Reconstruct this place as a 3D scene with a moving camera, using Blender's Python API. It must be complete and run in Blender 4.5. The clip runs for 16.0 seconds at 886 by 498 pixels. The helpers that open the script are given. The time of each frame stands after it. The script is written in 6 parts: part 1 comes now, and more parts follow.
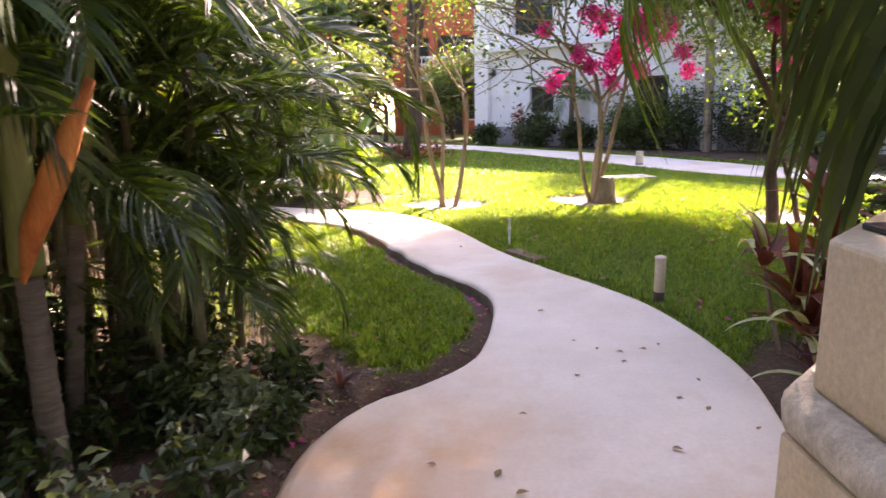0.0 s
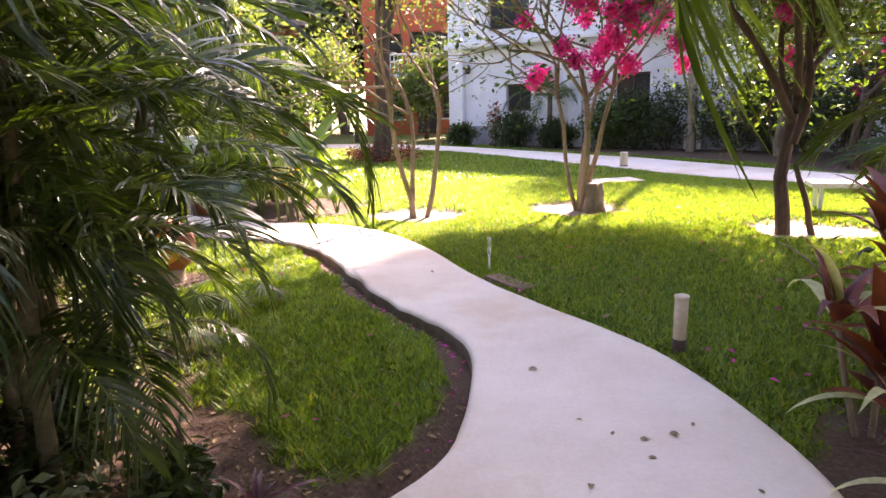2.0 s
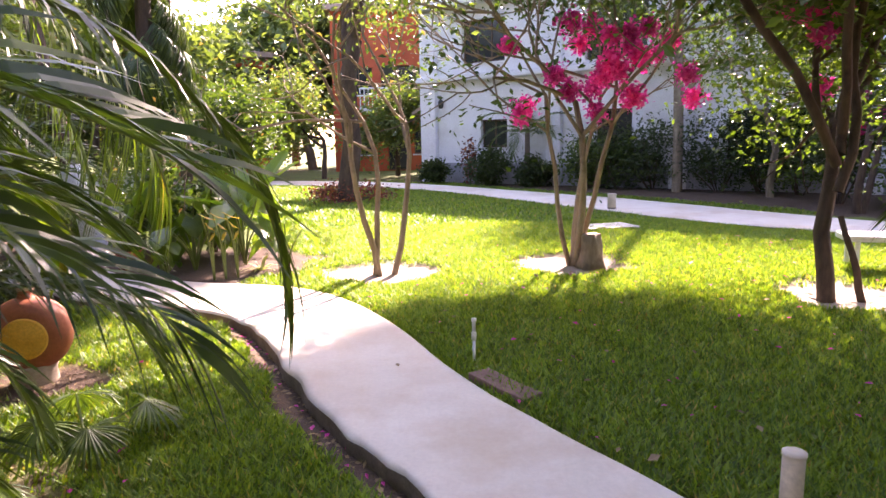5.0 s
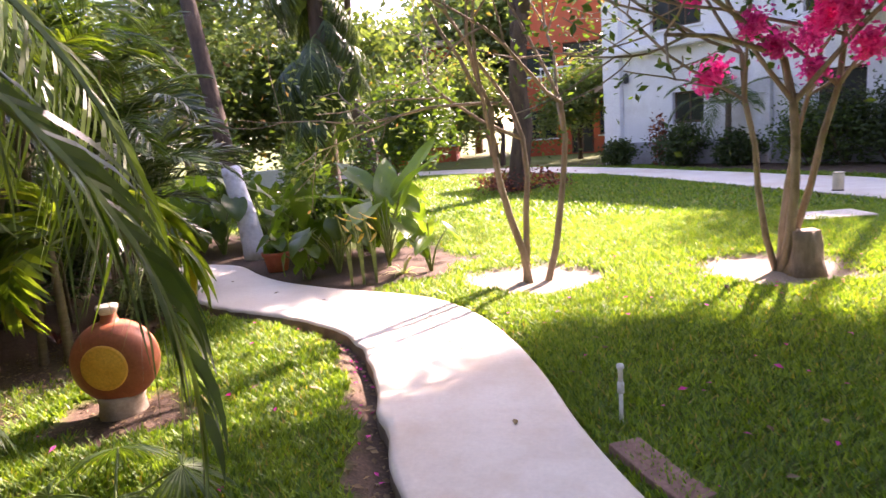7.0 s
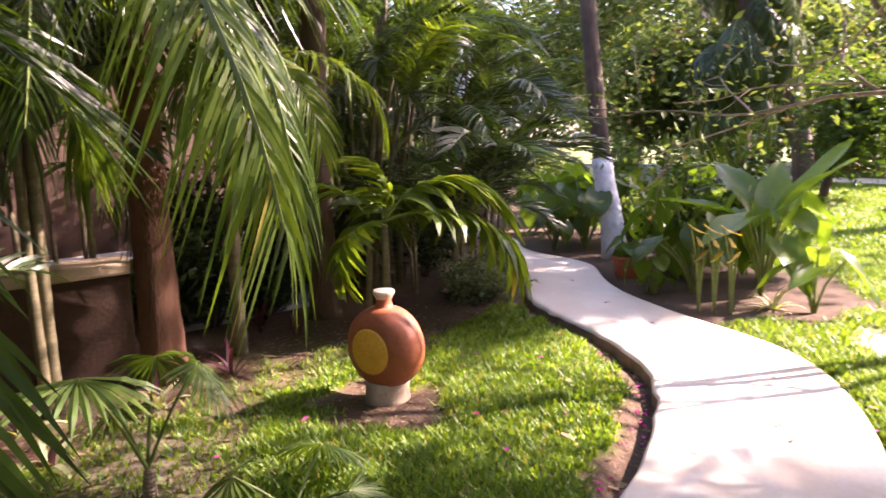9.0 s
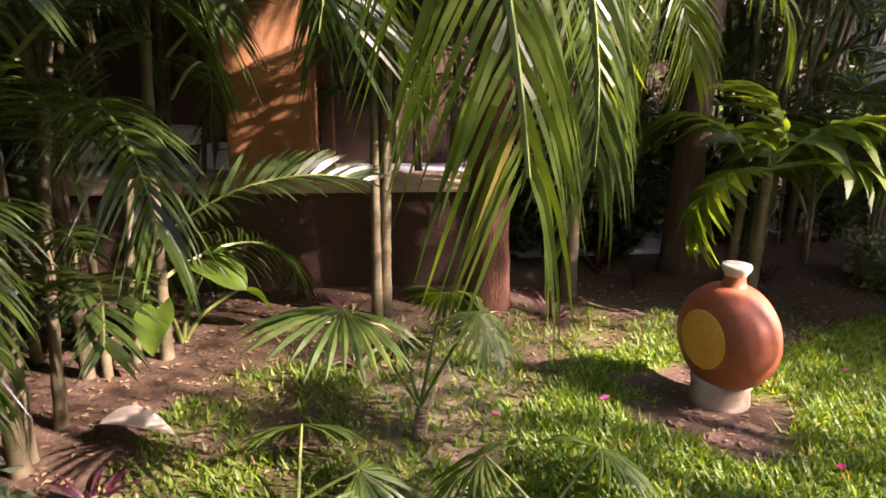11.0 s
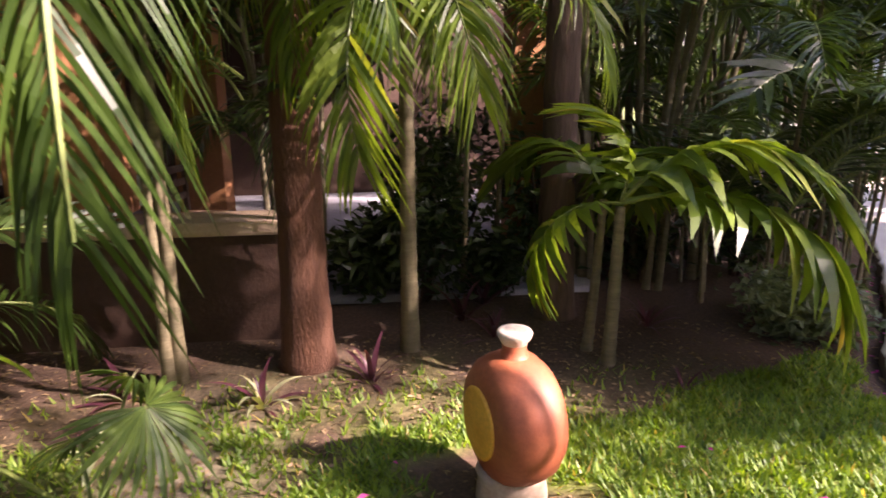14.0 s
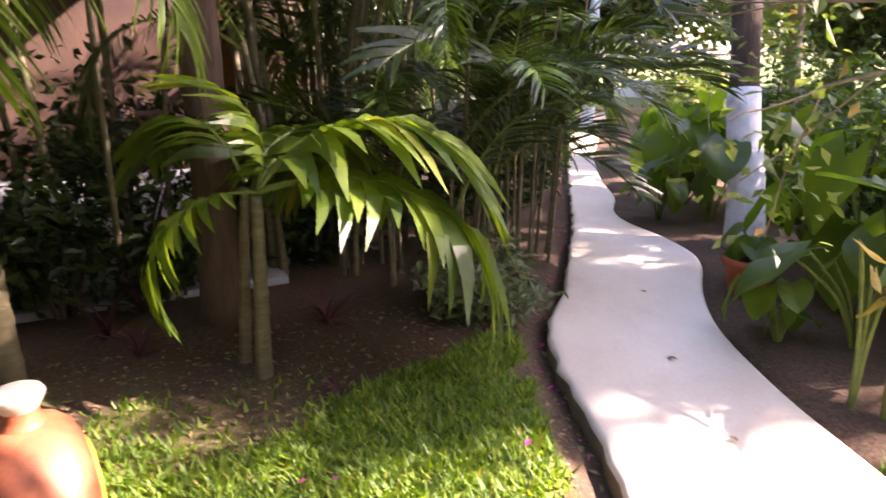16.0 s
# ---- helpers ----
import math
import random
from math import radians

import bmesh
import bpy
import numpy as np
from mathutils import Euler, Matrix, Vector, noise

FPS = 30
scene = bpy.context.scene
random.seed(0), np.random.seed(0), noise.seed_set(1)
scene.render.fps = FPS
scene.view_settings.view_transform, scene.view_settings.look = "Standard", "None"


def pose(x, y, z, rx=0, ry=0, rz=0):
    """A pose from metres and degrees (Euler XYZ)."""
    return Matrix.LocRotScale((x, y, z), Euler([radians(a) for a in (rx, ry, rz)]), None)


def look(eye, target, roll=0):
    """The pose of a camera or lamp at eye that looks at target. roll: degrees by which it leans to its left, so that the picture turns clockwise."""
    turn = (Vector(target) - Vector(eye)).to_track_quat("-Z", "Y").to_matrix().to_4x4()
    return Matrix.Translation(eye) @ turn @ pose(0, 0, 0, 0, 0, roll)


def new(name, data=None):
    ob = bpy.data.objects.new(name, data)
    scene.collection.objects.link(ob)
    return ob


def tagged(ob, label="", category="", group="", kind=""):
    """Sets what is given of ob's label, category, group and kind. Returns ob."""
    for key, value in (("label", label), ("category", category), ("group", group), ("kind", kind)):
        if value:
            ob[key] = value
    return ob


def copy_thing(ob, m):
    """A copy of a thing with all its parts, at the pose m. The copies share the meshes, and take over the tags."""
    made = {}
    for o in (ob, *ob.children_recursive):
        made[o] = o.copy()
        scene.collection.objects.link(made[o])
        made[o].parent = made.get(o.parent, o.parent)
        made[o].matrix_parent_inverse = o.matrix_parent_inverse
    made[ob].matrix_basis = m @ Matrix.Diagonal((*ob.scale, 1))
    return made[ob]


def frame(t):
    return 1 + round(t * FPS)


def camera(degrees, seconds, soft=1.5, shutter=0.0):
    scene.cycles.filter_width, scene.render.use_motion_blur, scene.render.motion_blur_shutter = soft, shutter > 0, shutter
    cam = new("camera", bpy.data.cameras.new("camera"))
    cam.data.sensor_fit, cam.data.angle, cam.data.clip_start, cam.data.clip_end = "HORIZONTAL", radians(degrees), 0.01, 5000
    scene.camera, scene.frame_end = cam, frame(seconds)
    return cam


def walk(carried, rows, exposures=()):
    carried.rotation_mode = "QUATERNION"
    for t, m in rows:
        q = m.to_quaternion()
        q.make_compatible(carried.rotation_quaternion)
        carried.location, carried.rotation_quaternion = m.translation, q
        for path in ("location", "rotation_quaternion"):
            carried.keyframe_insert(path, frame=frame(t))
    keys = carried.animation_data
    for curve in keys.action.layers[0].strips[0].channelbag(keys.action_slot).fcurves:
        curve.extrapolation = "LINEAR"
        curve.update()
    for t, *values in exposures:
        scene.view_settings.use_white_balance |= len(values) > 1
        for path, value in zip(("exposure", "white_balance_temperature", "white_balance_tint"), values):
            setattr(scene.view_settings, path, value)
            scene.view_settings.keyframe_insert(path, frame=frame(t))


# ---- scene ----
# ---- the camera and its walk ----
cam = camera(69.1, 16.0, soft=1.5, shutter=0.2)
METRES, EYE, TILT, LEAN, TURN = 7.9, 1.5, 0.0, 0.0, 0.0
ROWS = [
    (0.0, 0.0, 0.0, 0.0, -0.26, -12.36, 1.18),
    (0.5, 0.0006, 0.0436, 0.0036, -6.16, -12.39, 0.83),
    (1.0, 0.0013, 0.0753, 0.0011, -4.12, -13.53, 1.27),
    (1.5, 0.0077, 0.1126, 0.0019, -3.37, -12.06, 0.55),
    (2.0, 0.0113, 0.1407, 0.0013, -2.42, -12.54, 1.42),
    (2.5, 0.0141, 0.1806, 0.0036, -5.61, -12.22, -1.59),
    (3.0, 0.0145, 0.2093, 0.0026, -6.0, -13.51, 0.1),
    (5.5, 0.0291, 0.3684, 0.0049, -4.02, -9.12, 1.33),
    (6.0, 0.0403, 0.4023, 0.0054, 3.06, -9.28, 2.61),
    (6.5, 0.0547, 0.4425, 0.0035, 7.46, -11.82, 2.05),
    (7.0, 0.0732, 0.477, 0.0029, 11.73, -10.23, 4.3),
    (7.5, 0.0958, 0.5128, 0.0046, 23.49, -9.75, 1.29),
    (8.0, 0.1029, 0.545, 0.0003, 31.86, -11.17, 1.96),
    (8.5, 0.1041, 0.5788, 0.0017, 37.81, -10.38, 3.18),
    (9.0, 0.1066, 0.6098, 0.0005, 48.65, -9.17, 1.54),
    (9.5, 0.0997, 0.6316, 0.0001, 61.68, -10.6, 0.45),
    (10.0, 0.0781, 0.6498, 0.0011, 70.47, -11.14, 0.29),
    (12.5, 0.0179, 0.7337, -0.0009, 94.57, -19.52, 1.31),
    (13.0, 0.0076, 0.7639, 0.0015, 94.47, -15.96, 3.04),
    (13.5, 0.0008, 0.7962, 0.002, 90.32, -16.43, 3.64),
    (14.0, -0.0094, 0.822, 0.0016, 82.74, -13.89, 0.46),
    (14.5, -0.0247, 0.8524, 0.0059, 76.42, -17.18, 1.12),
    (15.0, -0.0287, 0.8803, 0.0052, 78.08, -15.64, 1.52),
    (15.5, -0.031, 0.9111, 0.006, 73.59, -13.48, 0.98),
    (16.0, -0.0449, 0.9342, 0.0032, 63.97, -16.77, -0.28),
]
walk(cam, [(t, pose(0, 0, EYE, TILT, LEAN, TURN) @ pose(METRES * x, METRES * y, METRES * z, 90 + pitch, roll, yaw)) for t, x, y, z, yaw, pitch, roll in ROWS],
     [(0.0, 3.1, 7300, 42), (3.0, 2.98, 7200, 43), (5.5, 2.85, 7000, 43), (8.0, 2.75, 6900, 42), (10.0, 2.6, 6900, 42), (12.5, 2.33, 6900, 46), (14.5, 2.65, 6700, 42), (16.0, 2.95, 6900, 40)])

# ---- sky and sun ----
SUN_AZ, SUN_EL = radians(27), radians(35)
world = bpy.data.worlds.new("sky")
scene.world = world
world.use_nodes = True
wt = world.node_tree
sky = wt.nodes.new("ShaderNodeTexSky")
sky.sky_type, sky.sun_disc = "NISHITA", False
sky.sun_elevation, sky.sun_rotation = SUN_EL, SUN_AZ
sky.air_density, sky.dust_density = 1.0, 1.5
wt.links.new(sky.outputs[0], wt.nodes["Background"].inputs[0])
wt.nodes["Background"].inputs[1].default_value = 0.14
sun_data = bpy.data.lights.new("sun", "SUN")
sun_data.energy, sun_data.angle, sun_data.color = 5.0, radians(0.8), (1.0, 0.93, 0.8)
sun = new("sun", sun_data)
sun.matrix_world = look((math.sin(SUN_AZ) * math.cos(SUN_EL) * 40, math.cos(SUN_AZ) * math.cos(SUN_EL) * 40, math.sin(SUN_EL) * 40), (0, 0, 0))


# ---- materials ----
def ramp_mix(nt, fac, stops):
    r = nt.nodes.new("ShaderNodeValToRGB")
    while len(r.color_ramp.elements) < len(stops):
        r.color_ramp.elements.new(0.5)
    for e, (p, c) in zip(r.color_ramp.elements, stops):
        e.position, e.color = p, (*c, 1)
    nt.links.new(fac, r.inputs[0])
    return r.outputs[0]


def noise_fac(nt, scale, detail=4.0, rough=0.6, stretch=None):
    co = nt.nodes.new("ShaderNodeTexCoord")
    n = nt.nodes.new("ShaderNodeTexNoise")
    n.inputs["Scale"].default_value, n.inputs["Detail"].default_value, n.inputs["Roughness"].default_value = scale, detail, rough
    src = co.outputs["Object"]
    if stretch:
        mp = nt.nodes.new("ShaderNodeMapping")
        mp.inputs["Scale"].default_value = stretch
        nt.links.new(src, mp.inputs[0])
        src = mp.outputs[0]
    nt.links.new(src, n.inputs["Vector"])
    return n.outputs["Fac"]


def mixed(nt, a, b, fac, kind="MIX"):
    m = nt.nodes.new("ShaderNodeMix")
    m.data_type, m.blend_type = "RGBA", kind
    for sock, v in ((m.inputs["Factor"], fac), (m.inputs["A"], a), (m.inputs["B"], b)):
        if isinstance(v, bpy.types.NodeSocket):
            nt.links.new(v, sock)
        elif isinstance(v, (int, float)):
            sock.default_value = v
        else:
            sock.default_value = (*v, 1)
    return m.outputs["Result"]


def surface(name, c1, c2, scale=6.0, rough=0.8, bump=0.3, fine=60.0, stain=None, stain_scale=1.2, metal=0.0, stretch=None, dist=0.01, grain=0.75):
    """A solid surface: two tones mixed at a large and a small scale, with an optional stain, and fine relief."""
    m = bpy.data.materials.new(name)
    m.use_nodes = True
    nt = m.node_tree
    b = nt.nodes["Principled BSDF"]
    big = noise_fac(nt, scale, 5.0, 0.65, stretch)
    small = noise_fac(nt, fine, 4.0, 0.7, stretch)
    col = ramp_mix(nt, big, [(0.32, c1), (0.68, c2)])
    g = ramp_mix(nt, small, [(0.3, (0.72, 0.72, 0.72)), (0.7, (1.12, 1.12, 1.12))])
    col = mixed(nt, col, g, grain, "MULTIPLY")
    if stain:
        s = ramp_mix(nt, noise_fac(nt, stain_scale, 6.0, 0.7), [(0.5, (0, 0, 0)), (0.72, (1, 1, 1))])
        col = mixed(nt, col, stain, s)
    nt.links.new(col, b.inputs["Base Color"])
    b.inputs["Roughness"].default_value, b.inputs["Metallic"].default_value = rough, metal
    bp = nt.nodes.new("ShaderNodeBump")
    bp.inputs["Strength"].default_value, bp.inputs["Distance"].default_value = bump, dist
    nt.links.new(small, bp.inputs["Height"])
    nt.links.new(bp.outputs[0], b.inputs["Normal"])
    return m


def foliage(name, dark, light, old=None, through_light=0.4, rough=0.42, scale=9.0, shine=(1.9, 1.8, 0.5)):
    """Leaves: tone differs from leaf to leaf and along each leaf; light shines through the blade."""
    m = bpy.data.materials.new(name)
    m.use_nodes = True
    nt = m.node_tree
    b = nt.nodes["Principled BSDF"]
    geo = nt.nodes.new("ShaderNodeNewGeometry")
    info = nt.nodes.new("ShaderNodeObjectInfo")
    mid = tuple((p + q) / 2 for p, q in zip(dark, light))
    stops = [(0.0, dark), (0.45, mid), (0.9, light)]
    if old:
        stops += [(0.95, light), (0.985, old)]
    col = ramp_mix(nt, geo.outputs["Random Per Island"], stops)
    tone = ramp_mix(nt, info.outputs["Random"], [(0.0, (0.75, 0.8, 0.7)), (1.0, (1.2, 1.15, 1.0))])
    col = mixed(nt, col, tone, 1.0, "MULTIPLY")
    grain = ramp_mix(nt, noise_fac(nt, scale, 4.0), [(0.3, (0.7, 0.72, 0.7)), (0.7, (1.2, 1.15, 1.1))])
    col = mixed(nt, col, grain, 0.8, "MULTIPLY")
    nt.links.new(col, b.inputs["Base Color"])
    b.inputs["Roughness"].default_value = rough
    tr = nt.nodes.new("ShaderNodeBsdfTranslucent")
    warm = mixed(nt, col, shine, 1.0, "MULTIPLY")
    nt.links.new(warm, tr.inputs[0])
    mx = nt.nodes.new("ShaderNodeMixShader")
    mx.inputs[0].default_value = through_light
    nt.links.new(b.outputs[0], mx.inputs[1])
    nt.links.new(tr.outputs[0], mx.inputs[2])
    nt.links.new(mx.outputs[0], nt.nodes["Material Output"].inputs[0])
    return m


def ground_material():
    """Turf, bare soil and pale sand, told apart by where each lies on the ground; the sand tone also paints a sunlit
    patch.
    """
    m = bpy.data.materials.new("turf_and_soil")
    m.use_nodes = True
    nt = m.node_tree
    b = nt.nodes["Principled BSDF"]
    big, small = noise_fac(nt, 0.9, 5.0), noise_fac(nt, 45.0, 5.0, 0.75)
    turf = ramp_mix(nt, big, [(0.3, (0.09, 0.13, 0.02)), (0.7, (0.17, 0.23, 0.035))])
    soil = ramp_mix(nt, small, [(0.3, (0.034, 0.019, 0.011)), (0.55, (0.1, 0.058, 0.033)), (0.75, (0.22, 0.14, 0.085))])
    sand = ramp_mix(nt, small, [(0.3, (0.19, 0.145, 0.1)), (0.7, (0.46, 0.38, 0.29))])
    shade = ramp_mix(nt, small, [(0.3, (0.55, 0.55, 0.5)), (0.7, (1.25, 1.2, 1.0))])
    turf = mixed(nt, turf, shade, 1.0, "MULTIPLY")
    masks = []
    for nm in ("soil", "sand"):
        a = nt.nodes.new("ShaderNodeAttribute")
        a.attribute_name = nm
        masks.append(a.outputs["Fac"])
    col = mixed(nt, turf, soil, masks[0])
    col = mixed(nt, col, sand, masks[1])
    nt.links.new(col, b.inputs["Base Color"])
    b.inputs["Roughness"].default_value = 0.95
    bp = nt.nodes.new("ShaderNodeBump")
    bp.inputs["Strength"].default_value, bp.inputs["Distance"].default_value = 0.6, 0.02
    nt.links.new(small, bp.inputs["Height"])
    nt.links.new(bp.outputs[0], b.inputs["Normal"])
    return m


GROUND = ground_material()
CONCRETE = surface("worn_cream_concrete", (0.68, 0.58, 0.465), (0.8, 0.72, 0.61), 1.3, 0.7, 0.2, 38.0, (0.6, 0.44, 0.29), 0.5, dist=0.004, grain=0.3)


def add_stain(m, tone):
    """A rusty stain on the walk, where the mesh carries one, broken up by grain."""
    nt = m.node_tree
    base = nt.nodes["Principled BSDF"].inputs["Base Color"]
    mask = nt.nodes.new("ShaderNodeAttribute")
    mask.attribute_name = "stain"
    grain = ramp_mix(nt, noise_fac(nt, 3.0, 6.0, 0.7), [(0.25, (0.25, 0.25, 0.25)), (0.65, (1, 1, 1))])
    fac = mixed(nt, mask.outputs["Color"], grain, 1.0, "MULTIPLY")
    nt.links.new(mixed(nt, base.links[0].from_socket, tone, fac), base)


add_stain(CONCRETE, (0.62, 0.33, 0.13))
CONCRETE_EDGE = surface("soiled_concrete_edge", (0.16, 0.11, 0.07), (0.3, 0.23, 0.16), 5.0, 0.9, 0.5, 50.0)
STUCCO_WHITE = surface("white_stucco", (0.68, 0.68, 0.7), (0.8, 0.8, 0.82), 0.6, 0.9, 0.3, 30.0, (0.5, 0.48, 0.46), 0.35)
STUCCO_GREY = surface("grey_painted_plinth", (0.28, 0.28, 0.3), (0.38, 0.38, 0.4), 1.5, 0.9, 0.3, 30.0)
STUCCO_ORANGE = surface("orange_stucco", (0.42, 0.07, 0.025), (0.54, 0.11, 0.04), 0.5, 0.9, 0.3, 30.0, (0.42, 0.1, 0.04), 0.4)
STUCCO_CREAM = surface("cream_stucco", (0.56, 0.42, 0.25), (0.7, 0.55, 0.36), 2.0, 0.85, 0.4, 40.0, (0.42, 0.35, 0.26), 1.6, dist=0.006)
ROUGH_CREAM = surface("rough_cream_plaster", (0.48, 0.4, 0.28), (0.74, 0.64, 0.48), 14.0, 0.9, 0.9, 55.0, dist=0.02)
OCHRE = surface("ochre_plaster", (0.3, 0.13, 0.05), (0.42, 0.19, 0.075), 1.4, 0.9, 0.4, 35.0, (0.28, 0.13, 0.06), 1.2)
BROWN_WALL = surface("dark_brown_plaster", (0.05, 0.026, 0.017), (0.095, 0.05, 0.032), 1.8, 0.85, 0.5, 35.0)
CREAM_LEDGE = surface("tan_ledge_plaster", (0.42, 0.31, 0.2), (0.52, 0.4, 0.27), 3.0, 0.8, 0.3, 40.0)
TERRACOTTA = surface("red_brown_glazed_clay", (0.34, 0.085, 0.035), (0.46, 0.14, 0.06), 4.0, 0.55, 0.35, 45.0, (0.3, 0.07, 0.03), 3.0, dist=0.004)
YELLOW_CLAY = surface("ochre_yellow_clay", (0.78, 0.36, 0.035), (0.86, 0.45, 0.06), 8.0, 0.7, 0.4, 60.0, dist=0.004)
FOOT_CLAY = surface("dusty_tan_clay", (0.36, 0.26, 0.18), (0.52, 0.42, 0.32), 9.0, 0.9, 0.5, 50.0, dist=0.004)
WHITE_CLAY = surface("chalky_white_clay", (0.56, 0.46, 0.35), (0.7, 0.61, 0.49), 9.0, 0.85, 0.4, 60.0, dist=0.004)
POT_CLAY = surface("orange_terracotta", (0.42, 0.1, 0.045), (0.52, 0.15, 0.07), 5.0, 0.8, 0.3, 50.0)
PVC = surface("cream_plastic_pipe", (0.66, 0.55, 0.42), (0.75, 0.64, 0.5), 6.0, 0.5, 0.15, 40.0, (0.5, 0.4, 0.29), 5.0)
WHITE_PVC = surface("white_plastic_pipe", (0.72, 0.72, 0.7), (0.8, 0.8, 0.78), 10.0, 0.4, 0.1, 50.0)
DARK_SOCKET = surface("dark_brown_socket", (0.06, 0.04, 0.03), (0.11, 0.07, 0.05), 9.0, 0.8, 0.3, 50.0)
IRON = surface("black_painted_iron", (0.012, 0.012, 0.012), (0.03, 0.03, 0.03), 9.0, 0.5, 0.2, 70.0)
BARK_GREY = surface("grey_tan_bark", (0.2, 0.15, 0.1), (0.33, 0.26, 0.19), 7.0, 0.9, 0.9, 30.0, (0.12, 0.09, 0.06), 4.0, stretch=(1, 1, 0.25), dist=0.015)
BARK_DARK = surface("dark_brown_bark", (0.05, 0.03, 0.02), (0.12, 0.075, 0.05), 8.0, 0.9, 0.9, 30.0, stretch=(1, 1, 0.25), dist=0.015)
PALM_STEM = surface("ringed_palm_stem", (0.1, 0.085, 0.04), (0.2, 0.165, 0.09), 9.0, 0.75, 0.5, 45.0, (0.1, 0.09, 0.05), 6.0, stretch=(0.4, 0.4, 2.0))
PALM_TRUNK = surface("grey_palm_trunk", (0.1, 0.075, 0.055), (0.19, 0.145, 0.11), 6.0, 0.9, 0.8, 30.0, stretch=(0.4, 0.4, 3.0), dist=0.02)
BROWN_TRUNK = surface("fibrous_brown_trunk", (0.09, 0.038, 0.02), (0.17, 0.075, 0.04), 6.0, 0.95, 1.0, 40.0, stretch=(2.0, 2.0, 0.5), dist=0.02)
LIMEWASH = surface("limewashed_bark", (0.66, 0.66, 0.68), (0.82, 0.82, 0.82), 6.0, 0.9, 0.6, 40.0, (0.3, 0.27, 0.24), 5.0)
CROWNSHAFT = surface("green_crownshaft", (0.12, 0.15, 0.03), (0.22, 0.22, 0.06), 5.0, 0.5, 0.2, 30.0, stretch=(2, 2, 0.4))
DRY_SHEATH = surface("dry_orange_leaf_sheath", (0.5, 0.12, 0.02), (0.66, 0.24, 0.06), 5.0, 0.7, 0.4, 40.0, (0.22, 0.05, 0.02), 3.0, stretch=(3, 3, 0.5))
BRICK = surface("worn_red_paver", (0.22, 0.12, 0.09), (0.34, 0.2, 0.15), 6.0, 0.9, 0.5, 50.0)
GLASS_DARK = surface("dark_window_glass", (0.015, 0.018, 0.02), (0.03, 0.035, 0.04), 0.6, 0.12, 0.0, 20.0)
WOOD_DARK = surface("dark_stained_wood", (0.06, 0.03, 0.018), (0.12, 0.065, 0.035), 5.0, 0.6, 0.4, 40.0, stretch=(1, 1, 0.15))
CLOTH_WHITE = surface("white_tablecloth", (0.74, 0.73, 0.7), (0.82, 0.81, 0.79), 4.0, 0.9, 0.2, 70.0)
ROOF_TILE = surface("weathered_roof_tile", (0.3, 0.2, 0.15), (0.42, 0.3, 0.23), 3.0, 0.9, 0.5, 30.0)
STEM_GREEN = surface("green_leaf_stalk", (0.1, 0.15, 0.03), (0.2, 0.25, 0.06), 9.0, 0.5, 0.2, 40.0)
DEAD_LEAF = foliage("dead_leaf", (0.1, 0.06, 0.03), (0.34, 0.24, 0.15), None, 0.1, 0.8)
GRASS = foliage("lawn_grass", (0.06, 0.14, 0.016), (0.21, 0.325, 0.038), (0.36, 0.29, 0.1), 0.45, 0.5)
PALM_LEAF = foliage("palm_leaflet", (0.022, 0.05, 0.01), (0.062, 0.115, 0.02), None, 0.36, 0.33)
# Pale for young leaves, and brightened further in place of sun shining through.
PALM_LEAF_LIGHT = foliage("young_sunlit_leaflet", (0.06, 0.115, 0.016), (0.16, 0.245, 0.038), (0.3, 0.25, 0.08), 0.52, 0.4)
FAN_LEAF = foliage("fan_palm_blade", (0.04, 0.085, 0.02), (0.09, 0.15, 0.03), None, 0.4, 0.5)
BROAD_LEAF = foliage("broad_leaf", (0.035, 0.075, 0.018), (0.1, 0.17, 0.035), None, 0.35, 0.4)
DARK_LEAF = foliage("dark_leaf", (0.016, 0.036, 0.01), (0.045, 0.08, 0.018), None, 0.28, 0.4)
OLIVE_LEAF = foliage("olive_leaf", (0.075, 0.115, 0.035), (0.16, 0.21, 0.07), (0.3, 0.17, 0.07), 0.36, 0.5, shine=(1.6, 1.7, 0.7))
BIG_LEAF = foliage("large_glossy_leaf", (0.06, 0.13, 0.02), (0.14, 0.24, 0.035), (0.3, 0.28, 0.04), 0.5, 0.32, 4.0)
RED_LEAF = foliage("red_purple_leaf", (0.06, 0.015, 0.018), (0.24, 0.06, 0.05), (0.55, 0.2, 0.04), 0.35, 0.4)
PURPLE_LEAF = foliage("purple_leaf", (0.05, 0.014, 0.03), (0.13, 0.04, 0.07), (0.3, 0.2, 0.2), 0.25, 0.4)
PALE_LEAF = foliage("pale_striped_leaf", (0.3, 0.36, 0.2), (0.6, 0.62, 0.45), None, 0.3, 0.4)
YELLOW_LEAF = foliage("yellowing_leaf", (0.42, 0.3, 0.04), (0.6, 0.45, 0.08), None, 0.45, 0.5)
BRACT = foliage("magenta_bract", (0.7, 0.045, 0.36), (0.9, 0.14, 0.58), None, 0.5, 0.7, shine=(1.3, 1.0, 1.2))
GREY_LEAF = foliage("blue_grey_leaf", (0.09, 0.13, 0.09), (0.2, 0.25, 0.17), None, 0.3, 0.5)


